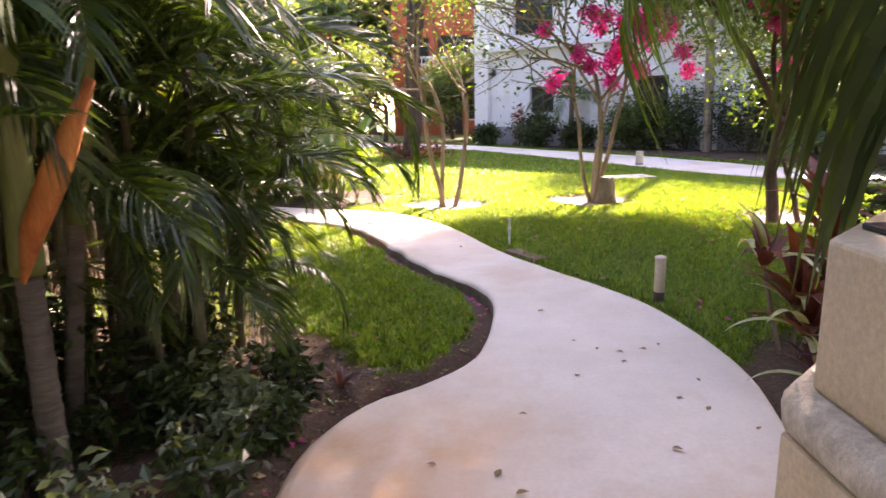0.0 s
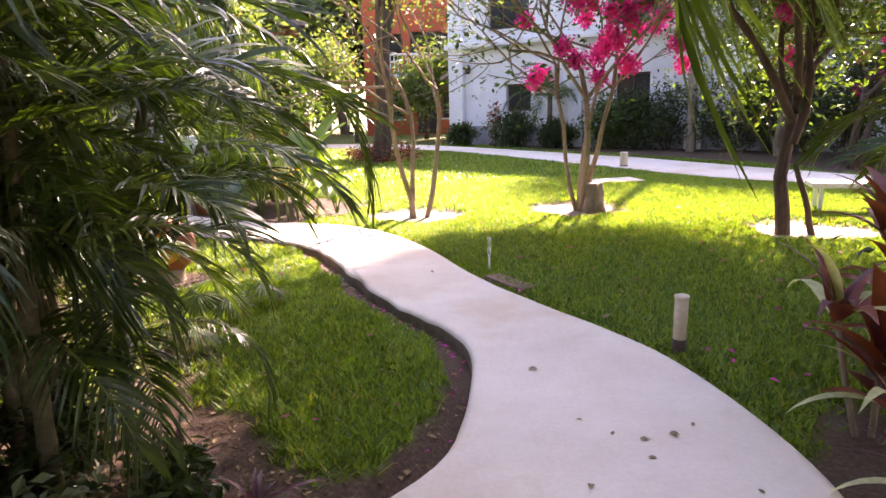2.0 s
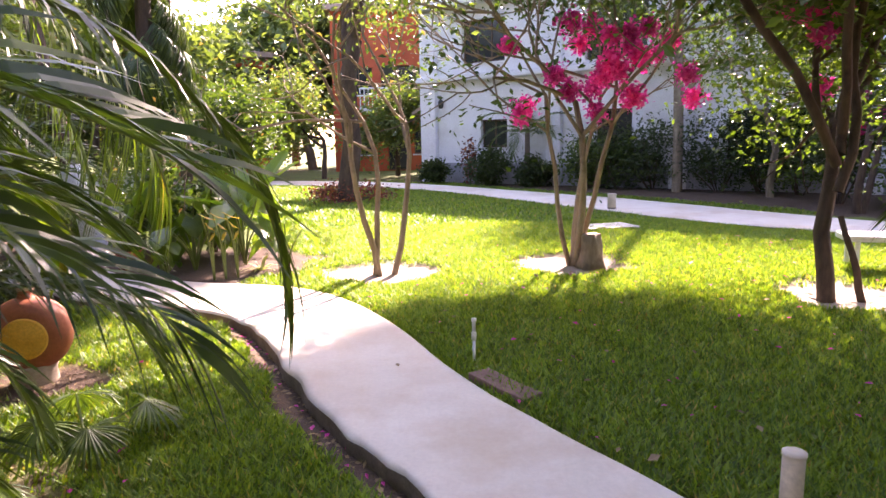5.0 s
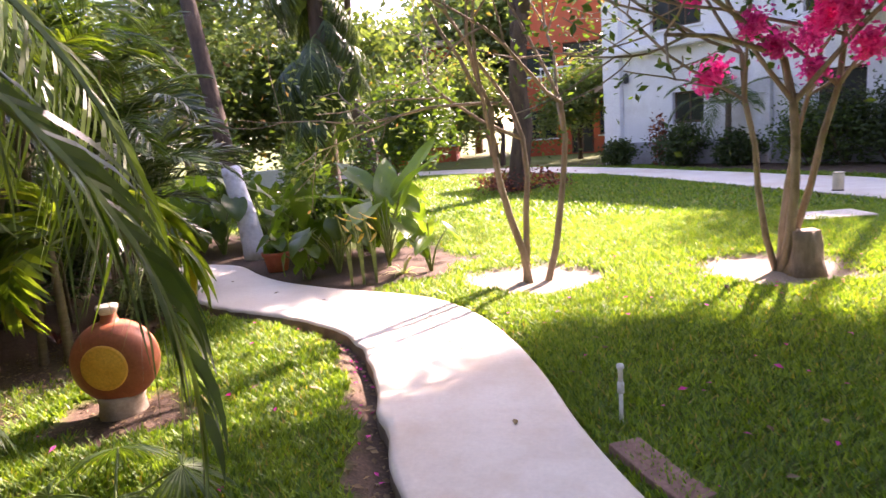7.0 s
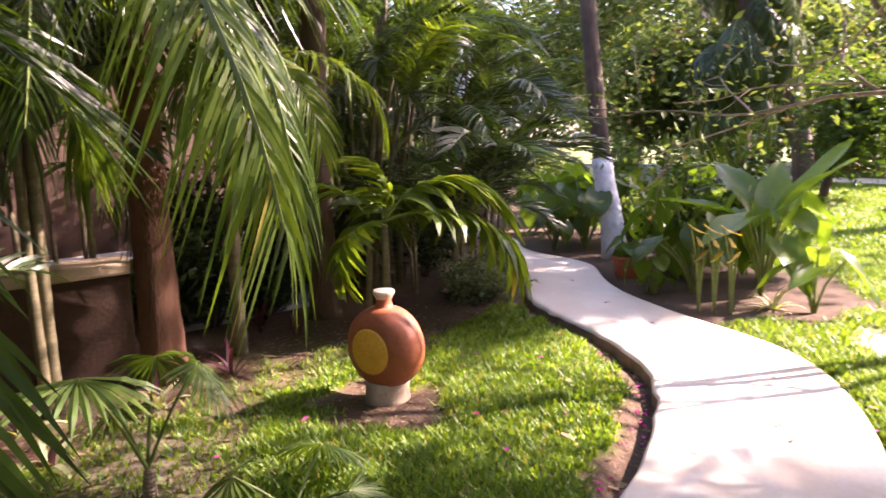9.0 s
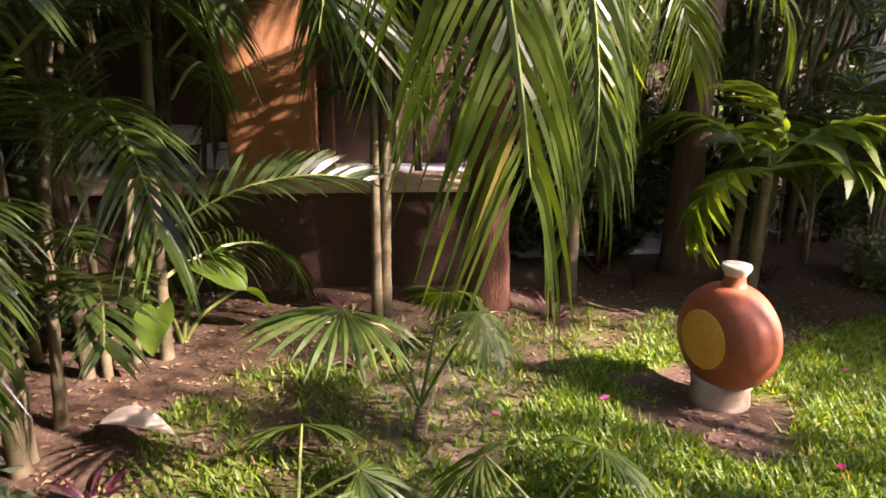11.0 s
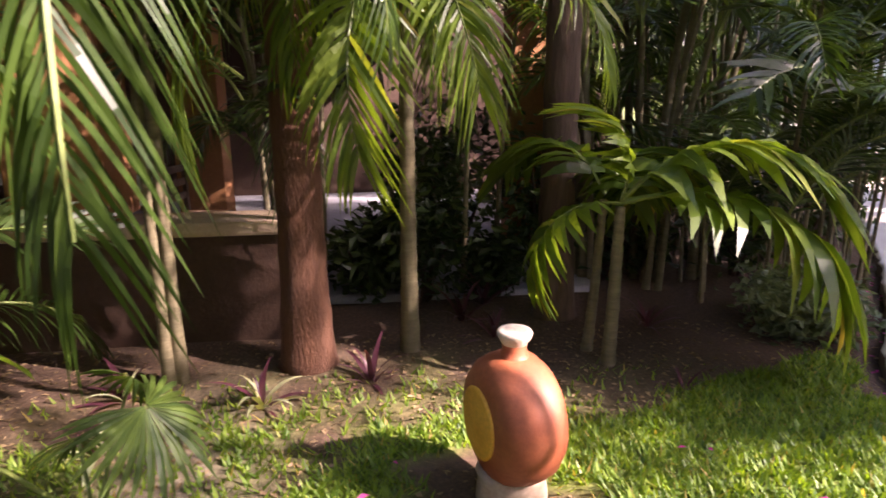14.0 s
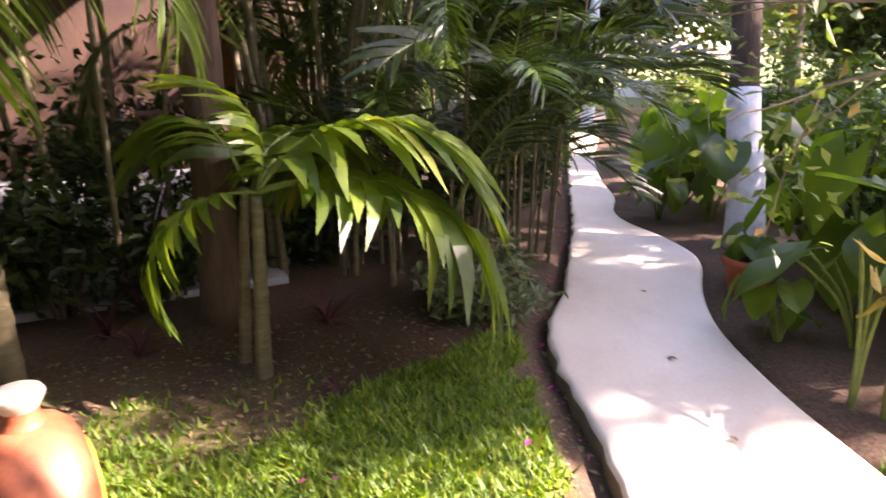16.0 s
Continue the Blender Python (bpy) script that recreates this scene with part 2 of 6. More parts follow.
# ---- mesh helpers ----
def mesh_of(name, V, F, mats, index=None, smooth=False):
    """A mesh of V points and F faces, all with equally many corners."""
    V, F = np.asarray(V, np.float32), np.asarray(F, np.int32)
    me = bpy.data.meshes.new(name)
    n, k = F.shape
    me.vertices.add(len(V))
    me.vertices.foreach_set("co", V.ravel())
    me.loops.add(n * k)
    me.loops.foreach_set("vertex_index", F.ravel())
    me.polygons.add(n)
    me.polygons.foreach_set("loop_start", np.arange(0, n * k, k, dtype=np.int32))
    for m in mats if isinstance(mats, (list, tuple)) else [mats]:
        me.materials.append(m)
    if index is not None:
        me.polygons.foreach_set("material_index", np.asarray(index, np.int32))
    me.polygons.foreach_set("use_smooth", np.full(n, smooth))
    me.update(calc_edges=True)
    me.validate()
    return me


def join(*pieces):
    """Several (V, F) as one, and the piece number of each face."""
    V, F, I, o = [], [], [], 0
    for i, (v, f) in enumerate(pieces):
        v, f = np.asarray(v, float).reshape(-1, 3), np.asarray(f, int)
        V.append(v)
        F.append(f + o)
        I.append(np.full(len(f), i))
        o += len(v)
    return np.vstack(V), np.vstack(F), np.concatenate(I)


def tube(points, radii, sides=8, closed=True):
    """A round bar through the points."""
    P = np.asarray(points, float)
    n = len(P)
    R = np.full(n, radii, float) if np.isscalar(radii) else np.asarray(radii, float)
    T = np.gradient(P, axis=0)
    T /= np.linalg.norm(T, axis=1)[:, None] + 1e-9
    ref = np.array([1.0, 0.1, 0.0]) if abs(T[:, 2]).mean() > 0.6 else np.array([0.0, 0.1, 1.0])
    A = np.cross(T, ref)
    A /= np.linalg.norm(A, axis=1)[:, None] + 1e-9
    B = np.cross(T, A)
    a = np.linspace(0, 2 * math.pi, sides, endpoint=False)
    V = P[:, None] + R[:, None, None] * (np.cos(a)[None, :, None] * A[:, None] + np.sin(a)[None, :, None] * B[:, None])
    i, j = np.meshgrid(np.arange(n - 1), np.arange(sides), indexing="ij")
    i, j = i.ravel(), j.ravel()
    k = (j + 1) % sides
    F = np.stack([i * sides + j, i * sides + k, (i + 1) * sides + k, (i + 1) * sides + j], 1)
    V = V.reshape(-1, 3)
    if closed:
        o = len(V)
        V = np.vstack([V, P[:1], P[-1:]])
        j = np.arange(0, sides, 1)
        k = (j + 1) % sides
        c0 = np.stack([np.full(sides, o), k, j, j], 1)
        c1 = np.stack([np.full(sides, o + 1), (n - 1) * sides + j, (n - 1) * sides + k, (n - 1) * sides + k], 1)
        keep = sides // 2 * 2
        F = np.vstack([F, [[o, (2 * q + 2) % sides, 2 * q + 1, 2 * q] for q in range(keep // 2)],
                       [[o + 1, (n - 1) * sides + 2 * q, (n - 1) * sides + 2 * q + 1, (n - 1) * sides + (2 * q + 2) % sides] for q in range(keep // 2)]])
    return V, F


def lathe(profile, sides=32):
    """A turned solid about z from (radius, height) pairs."""
    P = np.array([(0, 0, z) for _, z in profile], float)
    a = np.linspace(0, 2 * math.pi, sides, endpoint=False)
    R = np.array([r for r, _ in profile])
    V = P[:, None] + R[:, None, None] * np.stack([np.cos(a), np.sin(a), np.zeros(sides)], 1)[None]
    n = len(profile)
    i, j = [q.ravel() for q in np.meshgrid(np.arange(n - 1), np.arange(sides), indexing="ij")]
    k = (j + 1) % sides
    return V.reshape(-1, 3), np.stack([i * sides + j, i * sides + k, (i + 1) * sides + k, (i + 1) * sides + j], 1)


def part(name, me, parent, label="", m=None):
    """One mesh as a part under a thing or part; a bmesh is turned into a mesh first."""
    ob = new(name, me)
    ob.parent = parent
    if m is not None:
        ob.matrix_basis = m
    if label:
        tagged(ob, label)
    return ob


def thing(name, label, category, at=(0, 0, 0), turn=0, group="", kind=""):
    ob = new(name)
    ob.empty_display_size = 0.1
    ob.matrix_basis = pose(at[0], at[1], at[2], 0, 0, turn)
    return tagged(ob, label, category, group, kind)


def box_mesh(name, size, mats, bevel=0.01, segments=2, at=(0, 0, 0)):
    """A box of that size standing on z = 0, its edges rounded."""
    bm = bmesh.new()
    bmesh.ops.create_cube(bm, size=1, matrix=Matrix.Translation((at[0], at[1], at[2] + size[2] / 2)) @ Matrix.Diagonal((*size, 1)))
    if bevel:
        bmesh.ops.bevel(bm, geom=bm.edges[:], offset=bevel, segments=segments, affect="EDGES", profile=0.6)
    me = bpy.data.meshes.new(name)
    bm.to_mesh(me)
    bm.free()
    me.materials.append(mats)
    return me


def smooth_line(points, n):
    """n points evenly along a soft curve through the points."""
    P = np.asarray(points, float)
    Q = []
    for i in range(len(P) - 1):
        p0, p1, p2, p3 = P[max(i - 1, 0)], P[i], P[i + 1], P[min(i + 2, len(P) - 1)]
        for u in np.linspace(0, 1, 12, endpoint=False):
            Q.append(0.5 * (2 * p1 + (p2 - p0) * u + (2 * p0 - 5 * p1 + 4 * p2 - p3) * u**2 + (3 * p1 - p0 - 3 * p2 + p3) * u**3))
    Q = np.array(Q + [P[-1]])
    s = np.concatenate([[0], np.cumsum(np.linalg.norm(np.diff(Q, axis=0), axis=1))])
    t = np.linspace(0, s[-1], n)
    return np.stack([np.interp(t, s, Q[:, k]) for k in range(Q.shape[1])], 1)


# ---- plan of the ground ----
LEFT_EDGE = [(-0.8, -6), (-0.78, -2), (-0.76, 0.5), (-0.72, 2.0), (-0.65, 2.69), (-0.44, 3.11), (-0.13, 3.36), (0.16, 3.7), (0.33, 4.3), (0.37, 4.95), (0.27, 5.33),
             (0.05, 5.7), (-0.17, 6.08), (-0.42, 6.62), (-0.62, 7.1), (-0.8, 7.58), (-1.02, 8.05), (-1.38, 8.52), (-1.87, 8.86), (-2.4, 9.1), (-2.87, 9.27), (-3.28, 9.52),
             (-3.62, 9.86), (-4.05, 10.22), (-4.5, 10.58), (-5.07, 11.04), (-6.0, 11.72), (-6.95, 12.4), (-9.0, 13.9), (-12.0, 16.1), (-16.0, 19.0)]
RIGHT_EDGE = [(1.5, -6), (1.48, -2), (1.46, 0.5), (1.5, 2.0), (1.6, 2.72), (1.73, 3.4), (1.71, 4.02), (1.58, 4.75), (1.35, 5.25), (1.1, 5.68), (0.93, 6.02), (0.75, 6.38), (0.53, 6.96),
              (0.33, 7.6), (0.1, 8.2), (-0.22, 8.84), (-0.6, 9.34), (-1.0, 9.64), (-1.55, 9.86), (-2.12, 10.06), (-2.66, 10.32), (-3.06, 10.6), (-3.38, 10.9), (-3.72, 11.26),
              (-4.0, 11.44), (-4.4, 11.56), (-4.98, 11.62), (-5.45, 11.86), (-5.95, 12.3), (-6.75, 12.78), (-8.3, 13.9), (-11.0, 16.2), (-15.0, 19.8)]
FAR_NEAR = [(30.0, -4.0), (12.0, 7.4), (8.6, 10.6), (7.4, 11.85), (6.2, 13.2), (5.3, 14.7), (4.5, 16.5), (3.5, 18.6), (2.4, 21.0), (0.9, 23.4), (-1.5, 25.6), (-6.0, 27.6), (-14.0, 28.6), (-30.0, 29.0)]
FAR_FAR = [(31.0, -2.4), (13.0, 8.9), (9.6, 12.1), (8.5, 13.3), (7.6, 14.9), (7.0, 16.4), (6.1, 18.2), (4.9, 20.1), (3.5, 22.4), (1.6, 25.2), (-1.0, 27.8), (-6.0, 29.8), (-14.0, 30.8), (-30.0, 31.2)]
LAWN_LEFT = [(0.6, 3.9), (-0.15, 3.55), (-0.75, 3.95), (-1.3, 4.5), (-1.25, 5.2), (-1.5, 5.75), (-2.3, 6.0), (-2.75, 6.55), (-2.85, 7.3), (-2.95, 7.9), (-3.1, 8.5), (-3.3, 9.0), (-3.3, 9.6), (-1.2, 9.4), (0.0, 7.0), (0.7, 5.2)]
LAWN_RIGHT = [(1.3, 4.05), (1.75, 3.75), (2.4, 4.2), (3.2, 5.2), (4.6, 6.4), (5.6, 7.4), (9.0, 8.2), (12.5, 6.6), (13.5, 8.6), (9.8, 12.4), (8.8, 14.6), (8.0, 16.5), (7.0, 18.4), (5.6, 20.6), (3.6, 23.9), (2.4, 26.4),
              (-1.5, 28.6), (-12.0, 30.0), (-13.0, 21.0), (-7.0, 15.0), (-4.2, 13.6), (-3.0, 12.6), (-1.5, 12.3), (-0.75, 11.5), (-0.9, 10.7), (-1.3, 10.2), (-1.7, 9.7), (0.0, 8.0)]
BASINS = [(0.05, 10.4, 0.8), (2.45, 10.5, 0.82), (4.75, 8.45, 0.8)]


def inside(poly, X, Y):
    P = np.asarray(poly, float)
    res = np.zeros(X.shape, bool)
    for (x1, y1), (x2, y2) in zip(P, np.roll(P, -1, 0)):
        if y1 != y2:
            res ^= ((y1 > Y) != (y2 > Y)) & (X < (x2 - x1) * (Y - y1) / (y2 - y1) + x1)
    return res


def away(line, X, Y):
    P = np.asarray(line, float)
    P = np.vstack([P[::4], P[-1:]]) if len(P) > 200 else P
    d = np.full(X.shape, 1e9)
    for a, b in zip(P[:-1], P[1:]):
        ab = b - a
        t = np.clip(((X - a[0]) * ab[0] + (Y - a[1]) * ab[1]) / (ab @ ab), 0, 1)
        d = np.minimum(d, np.hypot(X - a[0] - t * ab[0], Y - a[1] - t * ab[1]))
    return d


def wave(X, Y, s, seed):
    """Soft uneven values between about -1 and 1."""
    r = np.random.RandomState(seed)
    out = np.zeros(X.shape)
    for k in range(7):
        a, f = r.uniform(0, 6.28), s * r.uniform(0.6, 2.4)
        out += np.sin((X * math.cos(a) + Y * math.sin(a)) * f + r.uniform(0, 6.28))
    return out / 3.0


PATH_L, PATH_R = smooth_line(LEFT_EDGE, 260), smooth_line(RIGHT_EDGE, 260)
WALK_L, WALK_R = smooth_line(FAR_NEAR, 120), smooth_line(FAR_FAR, 120)
PATH_POLY = np.vstack([PATH_L[::3], PATH_R[::-3]])
WALK_POLY = np.vstack([WALK_L[::3], WALK_R[::-3]])
LAWN_L, LAWN_R = np.array(LAWN_LEFT), np.array(LAWN_RIGHT)


def cover(X, Y):
    """Where there is turf, and where pale sand with a painted sun patch: 0 to 1."""
    w = 0.12 * wave(X, Y, 5.0, 3) + 0.05 * wave(X, Y, 17.0, 4)
    turf = np.zeros(X.shape)
    for poly in (LAWN_L, LAWN_R):
        d = away(np.vstack([poly, poly[:1]]), X, Y) * np.where(inside(poly, X, Y), 1, -1)
        turf = np.maximum(turf, np.clip((d + w) / 0.18 + 0.5, 0, 1))
    worn = np.clip(1.3 - np.hypot(X + 1.9, (Y - 5.5) * 1.1) / 0.55, 0, 1)
    turf = np.maximum(turf * (1 - 0.5 * worn), np.where((np.hypot(X + 1.9, Y - 5.45) < 1.1), 0.35 + 0.3 * wave(X, Y, 9.0, 8), 0))
    thin = np.clip(1.4 - np.hypot((X + 2.75) / 0.9, (Y - 6.6) / 1.6), 0, 1) * (0.3 + 0.25 * wave(X, Y, 7.0, 18))
    turf = np.maximum(turf, np.clip(thin, 0, 0.6))
    sand = np.zeros(X.shape)
    for x, y, r in BASINS:
        sand = np.maximum(sand, np.clip((r - np.hypot(X - x, (Y - y) * 1.0) + 0.1 * wave(X, Y, 5.0, 5) + 0.07 * wave(X, Y, 21.0, 15)) / 0.22, 0, 1))
    turf *= 1 - sand
    turf *= np.clip((np.hypot(X + 2.16, Y - 6.93) - 0.3 + 0.1 * wave(X, Y, 9.0, 6)) / 0.15, 0, 1)
    turf *= np.clip((away(PATH_L, X, Y) - 0.16 + 0.05 * wave(X, Y, 12.0, 7)) / 0.06, 0, 1)
    # Sunlit patch by the fan palms, painted with the pale sand tone.
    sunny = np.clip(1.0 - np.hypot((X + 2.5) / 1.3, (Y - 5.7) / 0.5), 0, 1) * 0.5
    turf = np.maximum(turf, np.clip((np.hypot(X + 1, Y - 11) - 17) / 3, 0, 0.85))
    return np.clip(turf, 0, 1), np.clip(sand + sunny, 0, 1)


def height(X, Y):
    turf, sand = cover(X, Y)
    z = -0.035 + 0.02 * turf + 0.008 * wave(X, Y, 6.0, 9) - 0.03 * np.clip(sand, 0, 1)
    dl = away(PATH_L, X, Y)
    z -= 0.075 * np.clip(1.25 - dl / 0.13, 0, 1) * np.clip((Y - 2.0) / 1.0, 0, 1) * np.clip((14 - Y) / 2, 0, 1)
    dr = away(PATH_R, X, Y)
    z -= 0.03 * np.clip(1.2 - dr / 0.1, 0, 1)
    for poly in (PATH_POLY, WALK_POLY):
        z = np.where(inside(poly, X, Y), -0.13, z)
    return z


def build_ground():
    gx = np.concatenate([[-900, -300, -120, -60, -35, -24], np.arange(-17, -5, 0.4), np.arange(-5, 6.5, 0.055), np.arange(6.5, 16, 0.4), [18, 24, 35, 60, 120, 300, 900]])
    gy = np.concatenate([[-900, -300, -100, -40, -20, -10, -6, -3], np.arange(-1, 2, 0.2), np.arange(2, 13, 0.055), np.arange(13, 32, 0.3), [34, 40, 55, 90, 200, 500, 900]])
    X, Y = np.meshgrid(gx, gy)
    Z = height(X, Y)
    turf, sand = cover(X, Y)
    n, m = X.shape
    i, j = [q.ravel() for q in np.meshgrid(np.arange(n - 1), np.arange(m - 1), indexing="ij")]
    F = np.stack([i * m + j, i * m + j + 1, (i + 1) * m + j + 1, (i + 1) * m + j], 1)
    me = mesh_of("ground", np.stack([X, Y, Z], -1).reshape(-1, 3), F, GROUND, smooth=True)
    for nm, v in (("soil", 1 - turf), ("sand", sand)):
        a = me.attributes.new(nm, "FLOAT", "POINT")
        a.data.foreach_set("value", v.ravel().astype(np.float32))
    tagged(new("ground", me), "garden ground of green turf, dark soil beds and pale sand round trees", "ground", kind="structure")


def slab(name, L, R, top, thick, label, across=14, rounded=0.025):
    """A poured walk between two edges, with rounded arrises and worn sides."""
    n = len(L)
    u = np.concatenate([[0, 0, 0.012, 0.03], np.linspace(0.08, 0.92, across), [0.97, 0.988, 1, 1]])
    dz = np.concatenate([[-thick, -rounded, -rounded * 0.3, 0], np.zeros(across), [0, -rounded * 0.3, -rounded, -thick]])
    P = L[:, None] * (1 - u)[None, :, None] + R[:, None] * u[None, :, None]
    Z = top + dz[None, :] + 0.004 * wave(P[..., 0], P[..., 1], 3.0, 12)
    P[:, :3] += 0.012 * wave(L[:, 0], L[:, 1], 22.0, 14)[:, None, None]
    V = np.dstack([P, Z]).reshape(-1, 3)
    k = len(u)
    i, j = [q.ravel() for q in np.meshgrid(np.arange(n - 1), np.arange(k - 1), indexing="ij")]
    F = np.stack([i * k + j, i * k + j + 1, (i + 1) * k + j + 1, (i + 1) * k + j], 1)
    side = ((j < 1) | (j >= k - 2)).astype(int)
    me = mesh_of(name, V, F, [CONCRETE, CONCRETE_EDGE], side, True)
    sx, sy = P[..., 0].ravel(), P[..., 1].ravel()
    stain = np.clip(1.2 - np.hypot((sx + 0.45) / 0.85, (sy - 2.4) / 0.9) + 0.3 * wave(sx, sy, 4.0, 21), 0, 1) * 0.8
    a = me.attributes.new("stain", "FLOAT", "POINT")
    a.data.foreach_set("value", stain.astype(np.float32))
    return tagged(new(name, me), label, "path", kind="structure")


build_ground()
slab("path", PATH_L, PATH_R, 0.0, 0.15, "winding cream concrete garden path with worn stained surface")
slab("path_far", WALK_L, WALK_R, 0.03, 0.15, "pale concrete walk curving past the white building", 6)

# paved terrace behind the low wall
terrace = tagged(new("terrace_floor", box_mesh("terrace_floor", (9.0, 8.0, 0.2), STUCCO_GREY, 0.02, 2, (-9.2, 4.3, -0.18))), "grey concrete terrace floor behind the palms", "floor", kind="structure")


# ---- buildings ----
def wall_with_openings(name, length, high, thick, openings, mat, parent, label=""):
    """A wall along x from 0 to length, on z = 0, outer face at y = 0; openings are (x0, x1, z0, z1) and go right through."""
    xs = sorted({0, length, *[o[0] for o in openings], *[o[1] for o in openings]})
    zs = sorted({0, high, *[o[2] for o in openings], *[o[3] for o in openings]})
    bm = bmesh.new()
    def solid(i, k):
        if not (0 <= i < len(xs) - 1 and 0 <= k < len(zs) - 1):
            return False
        cx, cz = (xs[i] + xs[i + 1]) / 2, (zs[k] + zs[k + 1]) / 2
        return not any(o[0] < cx < o[1] and o[2] < cz < o[3] for o in openings)
    cache = {}
    def v(x, y, z):
        key = (round(x, 4), y, round(z, 4))
        if key not in cache:
            cache[key] = bm.verts.new((x, y, z))
        return cache[key]
    for i in range(len(xs) - 1):
        for k in range(len(zs) - 1):
            if not solid(i, k):
                continue
            a, b, c, d = xs[i], xs[i + 1], zs[k], zs[k + 1]
            bm.faces.new([v(a, 0, c), v(b, 0, c), v(b, 0, d), v(a, 0, d)])
            bm.faces.new([v(b, thick, c), v(a, thick, c), v(a, thick, d), v(b, thick, d)])
            if not solid(i - 1, k):
                bm.faces.new([v(a, thick, c), v(a, 0, c), v(a, 0, d), v(a, thick, d)])
            if not solid(i + 1, k):
                bm.faces.new([v(b, 0, c), v(b, thick, c), v(b, thick, d), v(b, 0, d)])
            if not solid(i, k - 1):
                bm.faces.new([v(b, 0, c), v(a, 0, c), v(a, thick, c), v(b, thick, c)])
            if not solid(i, k + 1):
                bm.faces.new([v(a, 0, d), v(b, 0, d), v(b, thick, d), v(a, thick, d)])
    me = bpy.data.meshes.new(name)
    bm.to_mesh(me)
    bm.free()
    me.materials.append(mat)
    return part(name, me, parent, label)


def window_in(parent, m, w, h, mullions=1, sill=True, frame_mat=None):
    """A framed window with panes, at the pose of its lower left corner."""
    frame_mat = frame_mat or WOOD_DARK
    holder = part("window", box_mesh("window_frame", (w, 0.05, 0.06), frame_mat, 0.006, 1, (w / 2, 0, 0)), parent, m=m)
    part("frame_head", box_mesh("frame_head", (w, 0.05, 0.06), frame_mat, 0.006, 1, (w / 2, 0, h - 0.06)), holder)
    for q in range(mullions + 2):
        x = 0.03 + (w - 0.06) * q / (mullions + 1)
        part("mullion", box_mesh("mullion", (0.05, 0.045, h - 0.12), frame_mat, 0.006, 1, (x, 0, 0.06)), holder)
    for q in range(mullions + 1):
        x0 = 0.03 + (w - 0.06) * (q + 0.5) / (mullions + 1)
        part("pane", box_mesh("pane", ((w - 0.06) / (mullions + 1) - 0.06, 0.012, h - 0.13), GLASS_DARK, 0.0, 1, (x0, 0.01, 0.064)), holder)
    if sill:
        part("sill", box_mesh("sill", (w + 0.2, 0.3, 0.07), STUCCO_WHITE, 0.015, 2, (w / 2, -0.06, -0.075)), holder)


